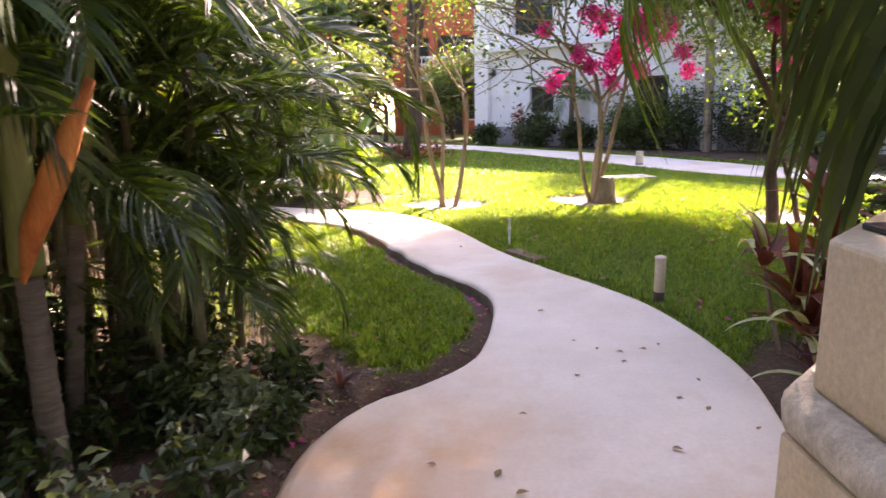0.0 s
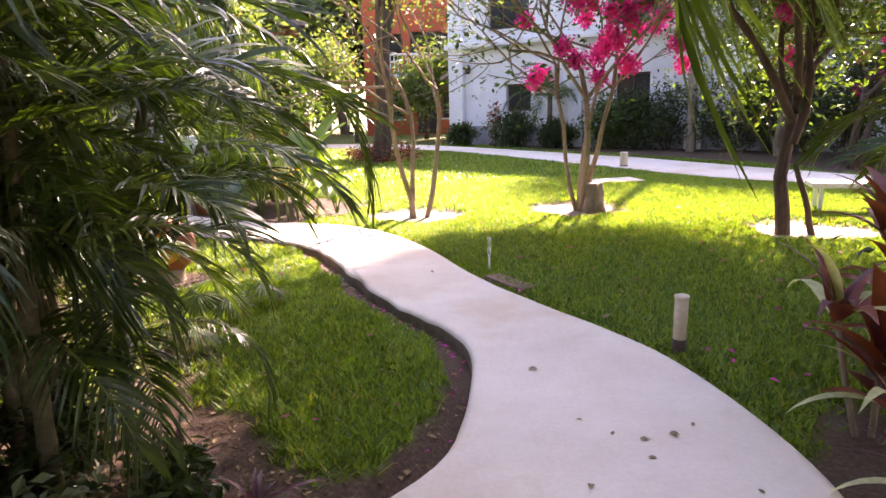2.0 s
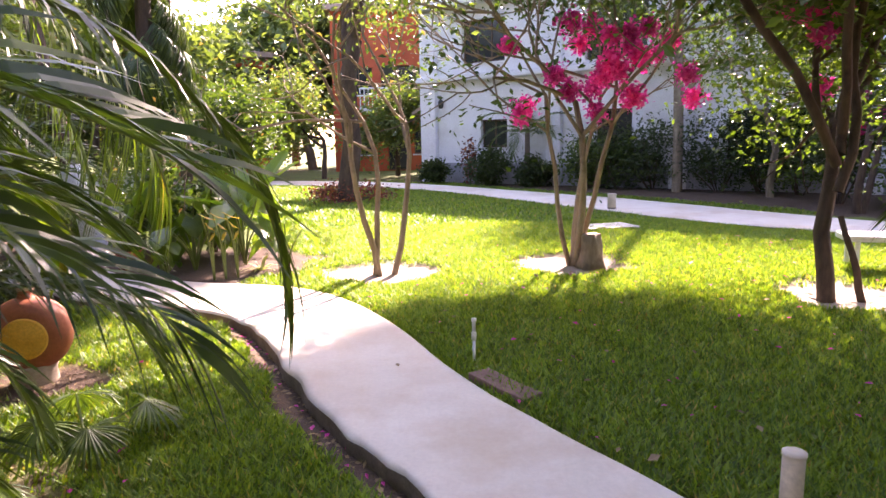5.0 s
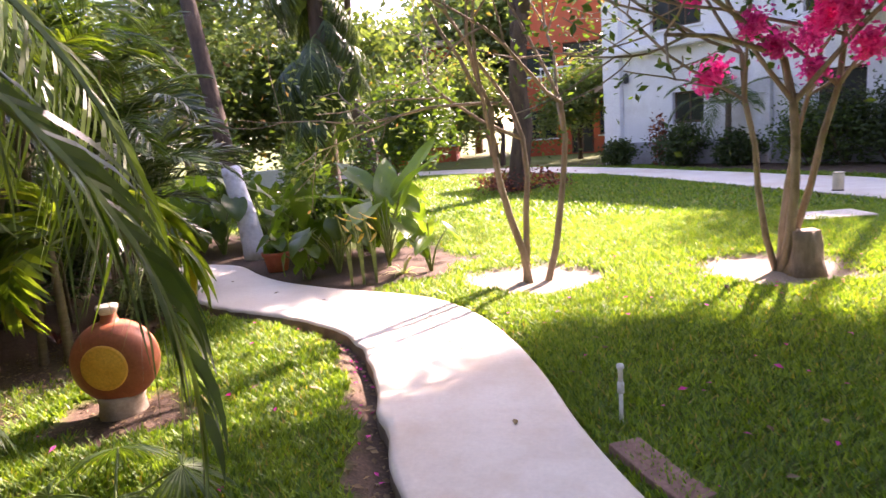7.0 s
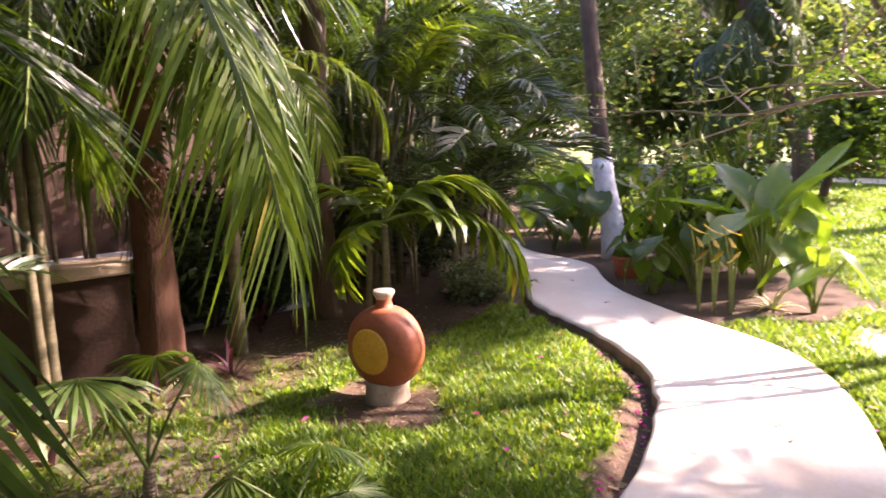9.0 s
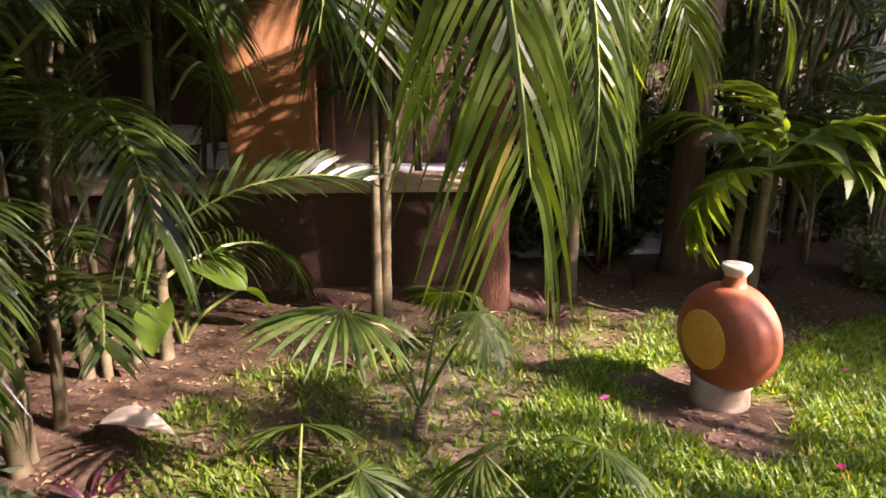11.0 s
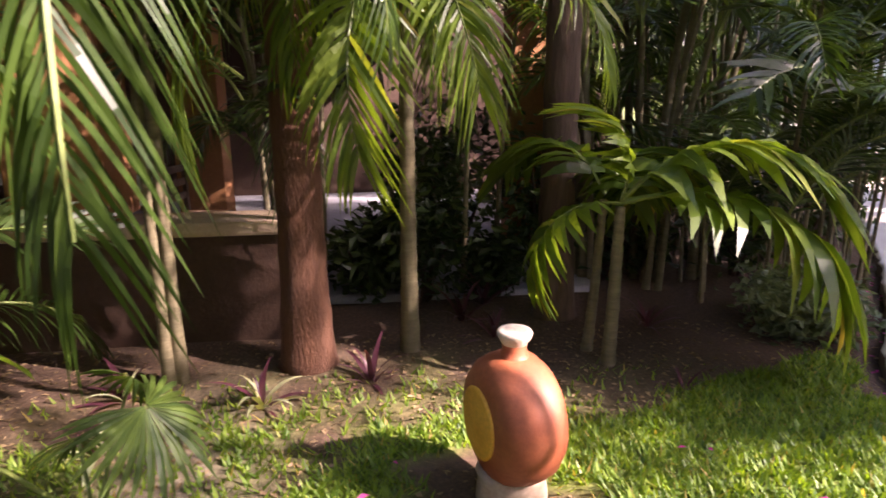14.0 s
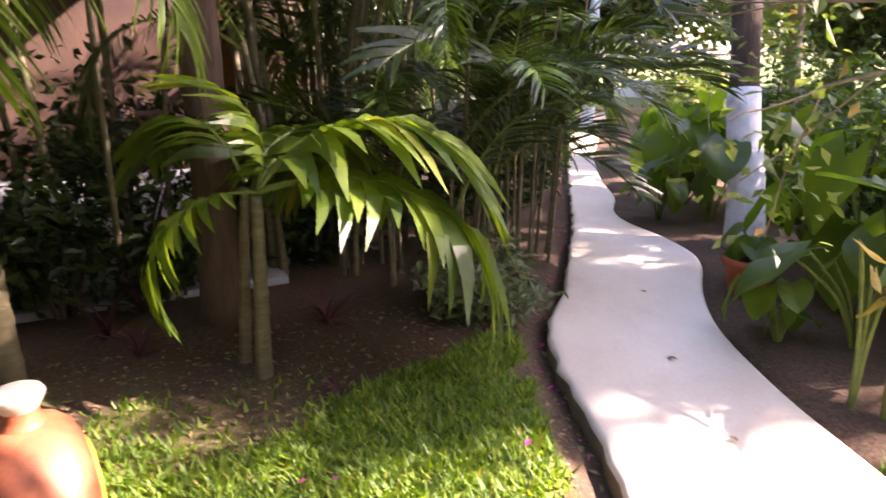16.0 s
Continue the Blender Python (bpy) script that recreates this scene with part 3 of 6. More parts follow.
def white_building():
    b = thing("hotel_building", "two-storey white stucco building with dark windows and grey plinth", "building", (1.6, 27.9, -0.05), -41)
    L = 22.0
    ground_ops = [(2.6, 3.7, 1.3, 2.3), (7.0, 8.2, 0.1, 2.5), (11.0, 13.2, 0.9, 2.3), (16.0, 18.0, 0.9, 2.3)]
    upper_ops = [(1.8, 3.6, 4.3, 5.8), (6.6, 8.6, 4.05, 5.8), (11.0, 13.0, 4.3, 5.8), (16.0, 18.0, 4.3, 5.8)]
    wall_with_openings("front_wall", L, 6.3, 0.3, ground_ops + upper_ops, STUCCO_WHITE, b)
    for x0, x1, z0, z1 in ground_ops + upper_ops:
        window_in(b, pose(x0 + 0.005, 0.16, z0 + 0.005), x1 - x0 - 0.01, z1 - z0 - 0.01, 1 if x1 - x0 < 1.5 else 2, z0 > 0.5)
    side = part("side_wall_base", box_mesh("side_wall_base", (0.3, 11.0, 0.05), STUCCO_WHITE, 0, 1, (0.15, 5.8, -0.05)), b)
    s = wall_with_openings("side_wall", 11.0, 6.3, 0.3, [(1.4, 2.6, 1.0, 2.4), (5, 6.2, 1.0, 2.4), (1.4, 2.6, 4.3, 5.8)], STUCCO_WHITE, b)
    s.matrix_basis = pose(0, 11.3, 0, 0, 0, -90)
    for x, z in ((1.4, 1.0), (5.0, 1.0), (1.4, 4.3)):
        window_in(b, pose(0.16, 11.3 - x - 0.005, z + 0.005, 0, 0, -90), 1.19, 1.39 if z < 4 else 1.49, 1)
    part("back_wall", box_mesh("back_wall", (L, 0.3, 6.3), STUCCO_WHITE, 0, 1, (L / 2, 11.46, 0)), b)
    part("end_wall", box_mesh("end_wall", (0.3, 11.0, 6.3), STUCCO_WHITE, 0, 1, (L - 0.15, 5.8, 0)), b)
    part("roof", box_mesh("roof", (L + 0.7, 12.2, 0.25), STUCCO_WHITE, 0.05, 2, (L / 2, 5.6, 6.3)), b)
    part("upper_floor_slab", box_mesh("upper_floor_slab", (L - 0.7, 10.9, 0.3), STUCCO_WHITE, 0, 1, (L / 2, 5.8, 3.6)), b)
    part("plinth", box_mesh("plinth", (L + 0.06, 0.08, 0.75), STUCCO_GREY, 0.02, 2, (L / 2, -0.042, 0)), b, "grey painted plinth")
    part("string_course", box_mesh("string_course", (L + 0.3, 0.3, 0.22), STUCCO_WHITE, 0.06, 3, (L / 2, -0.152, 3.7)), b)
    for x in (0.35, 5.6, 9.7, 14.6):
        part("pilaster", box_mesh("pilaster", (0.7 if x < 1 else 0.5, 0.22, 6.2), STUCCO_WHITE, 0.03, 2, (x, -0.112, 0.02)), b)
    # sloping tiled awning round the corner
    aw = bmesh.new()
    for q, (x, y, z) in enumerate([(-0.01, 1.0, 3.35), (-0.01, 5.2, 3.35), (-1.4, 5.2, 2.75), (-1.4, 1.0, 2.75), (-0.01, 1.0, 3.2), (-0.01, 5.2, 3.2), (-1.4, 5.2, 2.62), (-1.4, 1.0, 2.62)]):
        aw.verts.new((x, y, z))
    aw.verts.ensure_lookup_table()
    for f in ((0, 3, 2, 1), (4, 5, 6, 7), (0, 1, 5, 4), (2, 3, 7, 6), (0, 4, 7, 3), (1, 2, 6, 5)):
        aw.faces.new([aw.verts[q] for q in f])
    me = bpy.data.meshes.new("awning")
    aw.to_mesh(me)
    aw.free()
    me.materials.append(ROOF_TILE)
    part("awning", me, b, "sloping weathered tile awning")
    lamp = part("wall_lamp", lathe_mesh("wall_lamp", [(0.0, 0), (0.07, 0.02), (0.1, 0.12), (0.09, 0.28), (0.05, 0.33), (0.0, 0.36)], IRON, 12), b, "dark iron wall lamp", pose(0.9, -0.12, 2.75))
    return b


def lathe_mesh(name, profile, mat, sides=28):
    V, F = lathe(profile, sides)
    return mesh_of(name, V, F, mat, smooth=True)


def orange_building(at, turn, w, d, h, label):
    b = thing("orange_building", label, "building", at, turn)
    ops = [(w * 0.12, w * 0.12 + 1.4, 0.9, 2.3), (w * 0.5, w * 0.5 + 1.1, 0.05, 2.2), (w * 0.75, w * 0.75 + 1.3, 0.9, 2.3)]
    if h > 5:
        ops += [(w * 0.12, w * 0.12 + 1.4, 4.0, 5.4), (w * 0.45, w * 0.45 + 1.8, 3.4, 5.5), (w * 0.75, w * 0.75 + 1.3, 4.0, 5.4)]
    wall_with_openings("front_wall", w, h, 0.3, ops, STUCCO_ORANGE, b)
    for x0, x1, z0, z1 in ops:
        window_in(b, pose(x0 + 0.005, 0.16, z0 + 0.005), x1 - x0 - 0.01, z1 - z0 - 0.01, 1, z0 > 0.5)
    for nm, sz, at2 in (("left_wall", (0.3, d - 0.3, h), (0.15, d / 2 + 0.151, 0)), ("right_wall", (0.3, d - 0.3, h), (w - 0.15, d / 2 + 0.151, 0)), ("back_wall", (w, 0.3, h), (w / 2, d + 0.152, 0))):
        part(nm, box_mesh(nm, sz, STUCCO_ORANGE, 0, 1, at2), b)
    part("roof", box_mesh("roof", (w + 0.6, d + 1.0, 0.3), ROOF_TILE, 0.04, 2, (w / 2, d / 2, h)), b, "weathered flat roof with overhang")
    if h > 5:
        part("balcony", box_mesh("balcony", (w * 0.5, 1.2, 0.2), STUCCO_WHITE, 0.03, 2, (w * 0.5, -0.602, 3.1)), b, "pale balcony slab")
        for q in range(14):
            part("baluster", box_mesh("baluster", (0.05, 0.05, 0.9), STUCCO_WHITE, 0, 1, (w * 0.26 + q * w * 0.48 / 13, -1.12, 3.302)), b)
        part("balcony_rail", box_mesh("balcony_rail", (w * 0.5, 0.1, 0.1), STUCCO_WHITE, 0.02, 2, (w * 0.5, -1.12, 4.204)), b)
    return b


white_building()
orange_building((-2.6, 37.5, -0.05), 0, 5.6, 7.0, 8.2, "tall orange stucco house with pale balcony behind trees")
orange_building((-11.0, 37.0, -0.05), 8, 5.2, 6.0, 5.9, "orange stucco cottage with flat tiled roof beyond the garden")


tagged(new("garden_wall", box_mesh("garden_wall", (13.0, 0.25, 0.75), STUCCO_WHITE, 0.03, 2, (-14.5, 25.5, -0.1))), "low white garden wall beyond the planting", "wall", kind="structure")


# ---- pier, low wall and terrace columns ----
def prism(name, outline, z0, z1, mat, bevel=0.015, segments=2, jitter=0.0):
    """A solid with that outline between two heights, its edges rounded."""
    bm = bmesh.new()
    low = bm.faces.new([bm.verts.new((x, y, z0)) for x, y in outline])
    top = bmesh.ops.extrude_face_region(bm, geom=[low])["geom"]
    for v in top:
        if isinstance(v, bmesh.types.BMVert):
            v.co.z = z1
    bmesh.ops.recalc_face_normals(bm, faces=bm.faces[:])
    if bevel:
        bmesh.ops.bevel(bm, geom=bm.edges[:], offset=bevel, segments=segments, affect="EDGES", profile=0.5)
    if jitter:
        bmesh.ops.triangulate(bm, faces=[f for f in bm.faces if len(f.verts) > 4])
        bmesh.ops.subdivide_edges(bm, edges=[e for e in bm.edges if e.calc_length() > 0.12], cuts=14, use_grid_fill=True)
        for v in bm.verts:
            v.co += Vector((noise.noise(v.co * 16), noise.noise(v.co * 16 + Vector((5, 0, 0))), noise.noise(v.co * 16 + Vector((0, 5, 0))))) * jitter
        for f in bm.faces:
            f.smooth = True
    me = bpy.data.meshes.new(name)
    bm.to_mesh(me)
    bm.free()
    me.materials.append(mat)
    return me


def entrance_pier():
    p = thing("entrance_pier", "cream plastered pier with rough moulding and black iron post", "pier", (1.14, 1.86, -0.1), 0)
    def outline(o):
        return [(-o, -1.4), (-o, 0.41 * o), (0.47 - 0.41 * o, 0.47 + o), (1.0, 0.47 + o), (1.0, -1.4)]
    part("base", prism("base", outline(0.07), 0, 0.56, STUCCO_CREAM), p)
    part("moulding", prism("moulding", outline(0.085), 0.562, 0.72, ROUGH_CREAM, 0.06, 4, 0.006), p, "rough rounded plaster moulding")
    part("shaft", prism("shaft", outline(0.0), 0.722, 1.2, STUCCO_CREAM), p)
    part("post_plate", box_mesh("post_plate", (0.16, 0.16, 0.02), IRON, 0.004, 1, (0.26, 0.05, 1.202)), p, "black iron plate")
    part("post", box_mesh("post", (0.07, 0.07, 0.95), IRON, 0.008, 1, (0.26, 0.05, 1.223)), p, "black iron post")
    return p


entrance_pier()


def terrace_wall():
    w = thing("terrace_wall", "low dark brown terrace wall with tan plaster ledge", "wall", (-4.05, 0.5, -0.06), 0, kind="structure")
    part("wall_body", box_mesh("wall_body", (0.3, 5.6, 0.72), BROWN_WALL, 0.015, 2, (-0.15, 2.8, 0)), w)
    part("ledge", box_mesh("ledge", (0.4, 5.7, 0.09), CREAM_LEDGE, 0.02, 2, (-0.15, 2.8, 0.722)), w, "tan plaster ledge")


def terrace_column(x, y, base, wdt=0.42, high=2.3):
    c = thing("terrace_column", "square ochre plaster column standing on the terrace wall", "column", (x, y, base), 0, "columns of the terrace")
    part("shaft", box_mesh("shaft", (wdt, wdt, high), OCHRE, 0.015, 2), c)
    part("capital", box_mesh("capital", (wdt + 0.1, wdt + 0.1, 0.1), CREAM_LEDGE, 0.015, 2, (0, 0, high + 0.001)), c)
    return c


terrace_wall()
for y, wdt in ((1.3, 0.5), (4.75, 0.55)):
    terrace_column(-4.25, y, 0.754, wdt)
terrace_column(-7.6, 4.75, 0.0, 0.5, 3.0)
terrace_column(-6.4, 8.1, 0.02, 0.36, 3.0)
tagged(new("terrace_back_wall", box_mesh("terrace_back_wall", (0.3, 13.0, 3.6), BROWN_WALL, 0.02, 2, (-9.95, 4.0, -0.1))), "dark brown plaster wall at the back of the terrace", "wall", kind="structure")
# Roof length is added to keep the sky's light off the terrace.
tagged(new("terrace_roof", box_mesh("terrace_roof", (6.6, 11.0, 0.22), ROOF_TILE, 0.03, 2, (-7.1, 2.9, 3.16))), "dark flat roof over the terrace", "roof", kind="structure")


# ---- plants: kinds of leaf ----
def frond_mesh(name, seed, n=34, lift=0.9, arch=1.7, leaf=0.34, w=0.02, droop=0.35, vee=0.35, mat=None, tatter=0.0, stalk=0.16):
    """A feather leaf about 1 m along its midrib, growing along +y and up, bending down."""
    r = np.random.RandomState(seed)
    s = np.linspace(0, 1, 25)
    a = lift - arch * s**1.25
    step = 1 / 24
    P = np.zeros((25, 3))
    P[1:, 1] = np.cumsum(np.cos(a[:-1]) * step)
    P[1:, 2] = np.cumsum(np.sin(a[:-1]) * step)
    P[:, 0] = 0.03 * np.sin(s * 3 + r.uniform(0, 6)) * s
    V, F, I = [], [], []
    o = 0
    rv, rf = tube(P, 0.011 * (1 - 0.85 * s), 4, False)
    V.append(rv), F.append(rf), I.append(np.ones(len(rf)))
    o = len(rv)
    us = np.linspace(0, 1, 5)
    prof = np.array([0.55, 1.0, 0.92, 0.6, 0.04])
    for side in (-1, 1):
        for q in range(n):
            t = stalk + (1 - stalk) * (q + r.uniform(0.1, 0.6)) / n
            if r.rand() < tatter:
                continue
            p = np.array([np.interp(t, s, P[:, k]) for k in range(3)])
            ang = np.interp(t, s, a)
            T, N = np.array([0, math.cos(ang), math.sin(ang)]), np.array([0, -math.sin(ang), math.cos(ang)])
            f = 0.35 + 0.75 * t + r.uniform(-0.1, 0.1)
            d = np.array([side * math.cos(f), 0, 0]) + T * math.sin(f) + N * (vee + r.uniform(-0.12, 0.12))
            d /= np.linalg.norm(d)
            l = leaf * (0.4 + 0.6 * math.sin(math.pi * min(1, 0.12 + t * 0.86))**0.7) * r.uniform(0.85, 1.12)
            c = p + d * (l * us)[:, None] + np.array([0, 0, -1]) * (droop * r.uniform(0.7, 1.4) * l * us**2)[:, None]
            c += T * (0.05 * l * r.uniform(-1, 1) * us**2)[:, None]
            across = T - d * (T @ d)
            across = across / np.linalg.norm(across) * 0.85 + N * r.uniform(-0.5, 0.5)
            wd = (w * prof * r.uniform(0.8, 1.15))[:, None] * across
            V.append(np.vstack([c - wd, c + wd]))
            F.append(np.array([[o + k, o + k + 1, o + 5 + k + 1, o + 5 + k] for k in range(4)]))
            I.append(np.zeros(4))
            o += 10
    return mesh_of(name, np.vstack(V), np.vstack(F), [mat or PALM_LEAF, STEM_GREEN], np.concatenate(I))


def frond_chord(me):
    """The end of the midrib, for aiming a leaf."""
    return Vector(me.vertices[24 * 4].co)


def aim(me, base, tip, roll=0.0):
    """The pose that lays a leaf from base to tip, its midrib in an upright plane."""
    c, d = frond_chord(me), Vector(tip) - Vector(base)
    yaw = math.atan2(-d.x, d.y)
    pitch = math.atan2(d.z, math.hypot(d.x, d.y)) - math.atan2(c.z, c.y)
    return Matrix.Translation(base) @ Matrix.Rotation(yaw, 4, "Z") @ Matrix.Rotation(pitch, 4, "X") @ Matrix.Rotation(roll, 4, "Y") @ Matrix.Scale(d.length / c.length, 4)


ARCH = [frond_mesh("frond", 10 + k, 46, 1.15 - 0.1 * k, 1.5 + 0.25 * k, 0.25, 0.006, 0.3 + 0.1 * k) for k in range(4)]
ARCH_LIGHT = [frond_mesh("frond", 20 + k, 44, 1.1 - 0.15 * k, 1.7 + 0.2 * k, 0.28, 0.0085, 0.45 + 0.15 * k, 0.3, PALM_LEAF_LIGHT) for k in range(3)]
HANG = [frond_mesh("frond", 30 + k, 50, 0.5, 1.3 + 0.15 * k, 0.26, 0.008, 0.9, 0.1, PALM_LEAF_LIGHT if k else PALM_LEAF) for k in range(3)]
BROAD_FROND = [frond_mesh("frond", 40 + k, 19, 0.9, 1.7 + 0.2 * k, 0.4, 0.046, 0.6, 0.2, PALM_LEAF_LIGHT) for k in range(3)]
FINE = [frond_mesh("frond", 50 + k, 26, 1.0, 1.2 + 0.3 * k, 0.28, 0.011, 0.25, 0.3, DARK_LEAF) for k in range(2)]
DEAD = [frond_mesh("frond", 60 + k, 40, 0.2, 1.3, 0.3, 0.012, 1.2, 0.0, DARK_LEAF, 0.05) for k in range(2)]
LONG = [frond_mesh("frond", 66 + k, 84, 1.0, 1.9 + 0.15 * k, 0.15, 0.0026, 0.8, 0.1, PALM_LEAF_LIGHT if k == 0 else PALM_LEAF) for k in range(2)]
SWEEP = [frond_mesh("frond", 64, 54, 0.9, 2.1, 0.15, 0.0045, 0.6, 0.3), frond_mesh("frond", 65, 56, 0.6, 1.5, 0.24, 0.007, 0.5, 0.3)]


def stem_mesh(name, points, r0, r1, mat, rings=0.0, sides=10, flare=0.0):
    P = smooth_line(points, 40)
    u = np.linspace(0, 1, 40)
    R = r0 + (r1 - r0) * u + flare * np.exp(-u * 14)
    if rings:
        R = R * (1 + rings * (np.arange(40) % 4 == 0))
    V, F = tube(P, R, sides)
    return mesh_of(name, V, F, mat, smooth=True)


def areca_clump(at, seed, stems=7, fronds=22, high=(1.2, 2.4), size=(1.2, 1.9), spread=0.35, meshes=None, label="", group="areca palm clumps", face=None, stem_mat=None, stem_r=0.028, name="areca_palm", low=0.0, wild=0.35):
    """A clump of slender ringed stems, each with its own arching leaves."""
    r = np.random.RandomState(seed)
    p = thing(name, label or "clump of areca palms with slender ringed stems and arching leaves", "palm", (at[0], at[1], -0.05), 0, group)
    meshes = meshes or ARCH
    tops = []
    for k in range(stems):
        a, d = r.uniform(0, 6.28), spread * math.sqrt(r.rand())
        x, y, h = d * math.cos(a), d * math.sin(a), r.uniform(*high)
        lean = r.uniform(0.03, 0.16) * h
        top = (x + lean * math.cos(a), y + lean * math.sin(a), h)
        rr = stem_r * r.uniform(0.8, 1.25)
        part("stem", stem_mesh("stem", [(x, y, -0.05), (x + lean * 0.3 * math.cos(a), y + lean * 0.3 * math.sin(a), h * 0.5), top], rr * 1.15, rr * 0.8, stem_mat or PALM_STEM, 0.1, 8, rr * 0.4), p)
        tops.append((top, a))
    for k in range(fronds):
        top, a0 = tops[k % stems]
        a = a0 + r.uniform(-1.6, 1.6) if face is None or r.rand() < wild else face + r.uniform(-1.2, 1.2)
        L = r.uniform(*size)
        me = meshes[r.randint(len(meshes))]
        z = top[2] - r.uniform(0.0, 0.15) - low * r.rand() * top[2]
        m = Matrix.Translation((top[0], top[1], z)) @ Matrix.Rotation(a - math.pi / 2, 4, "Z") @ Matrix.Rotation(r.uniform(-0.35, 0.45), 4, "X") @ Matrix.Rotation(r.uniform(-0.4, 0.4), 4, "Y") @ Matrix.Scale(L, 4)
        part("frond", me, p, m=m)
    return p


def single_palm(at, trunk, r0, r1, fronds, size, seed, meshes=None, mat=None, label="", name="palm_tree", shaft=True, tilt=(-0.5, 0.5), rings=0.05):
    """One palm: a trunk through the points, a green crownshaft and a crown of leaves."""
    r = np.random.RandomState(seed)
    p = thing(name, label, "palm", (at[0], at[1], -0.06))
    part("trunk", stem_mesh("trunk", trunk, r0, r1, mat or PALM_TRUNK, rings, 14, r0 * 0.35), p)
    top = Vector(trunk[-1])
    if shaft:
        part("crownshaft", stem_mesh("crownshaft", [top - Vector((0, 0, 0.02)), top + Vector((0.01, 0, 0.25)), top + Vector((0.02, 0, 0.5))], r1 * 1.25, r1 * 0.7, CROWNSHAFT, 0, 12), p, "smooth green crownshaft")
        top += Vector((0, 0, 0.45))
    for k in range(fronds):
        a = 2.4 * k + r.uniform(-0.3, 0.3)
        me = (meshes or ARCH)[r.randint(len(meshes or ARCH))]
        part("frond", me, p, m=Matrix.Translation(top) @ Matrix.Rotation(a, 4, "Z") @ Matrix.Rotation(r.uniform(*tilt), 4, "X") @ Matrix.Scale(r.uniform(*size), 4))
    return p


def leaf_cloud(seed, centres, spread, count, size, flat=0.5, aspect=0.5):
    """Many small folded leaves round the centres."""
    r = np.random.RandomState(seed)
    C = np.asarray(centres, float)[r.randint(len(centres), size=count)]
    off = r.normal(size=(count, 3)) * spread
    P = C + off
    d = r.normal(size=(count, 3))
    d[:, 2] = d[:, 2] * 0.6 - 0.25
    d /= np.linalg.norm(d, axis=1)[:, None]
    up = np.array([0, 0, 1.0]) * flat + r.normal(size=(count, 3)) * (1 - flat * 0.6)
    s = np.cross(d, up)
    s /= np.linalg.norm(s, axis=1)[:, None] + 1e-9
    nrm = np.cross(s, d)
    l = (size * r.uniform(0.6, 1.3, count))[:, None]
    V = np.stack([P, P + d * l * 0.5 + s * l * aspect * 0.5 + nrm * l * 0.08, P + d * l - nrm * l * 0.06, P + d * l * 0.5 - s * l * aspect * 0.5 + nrm * l * 0.08], 1).reshape(-1, 3)
    b = np.arange(count)[:, None] * 4
    return V, np.concatenate([b + [0, 1, 2, 3]], 0)


def branches(seed, start, direction, length, radius, depth, tips, pieces, bend=0.35, forks=3, shrink=0.68):
    """Forking limbs; gathers tubes and the places for leaves."""
    r = np.random.RandomState(seed)
    d = np.asarray(direction, float)
    d /= np.linalg.norm(d)
    pts = [np.asarray(start, float)]
    for k in range(5):
        d = d + r.normal(size=3) * bend * 0.3 + np.array([0, 0, 0.04])
        d /= np.linalg.norm(d)
        pts.append(pts[-1] + d * length / 5)
    pieces.append(tube(np.array(pts), np.linspace(radius, radius * shrink, 6), 6 if depth else 4, False))
    if depth == 0:
        tips.extend(pts[2:])
        return
    if depth == 1:
        tips.extend(pts[3:])
    for k in range(forks):
        nd = d + r.normal(size=3) * 0.6
        nd[2] = nd[2] * 0.7 + 0.1
        branches(seed * 7 + k + 1, pts[-1 - (k % 2)], nd, length * r.uniform(0.55, 0.8), radius * shrink * 0.75, depth - 1, tips, pieces, bend, forks, shrink)


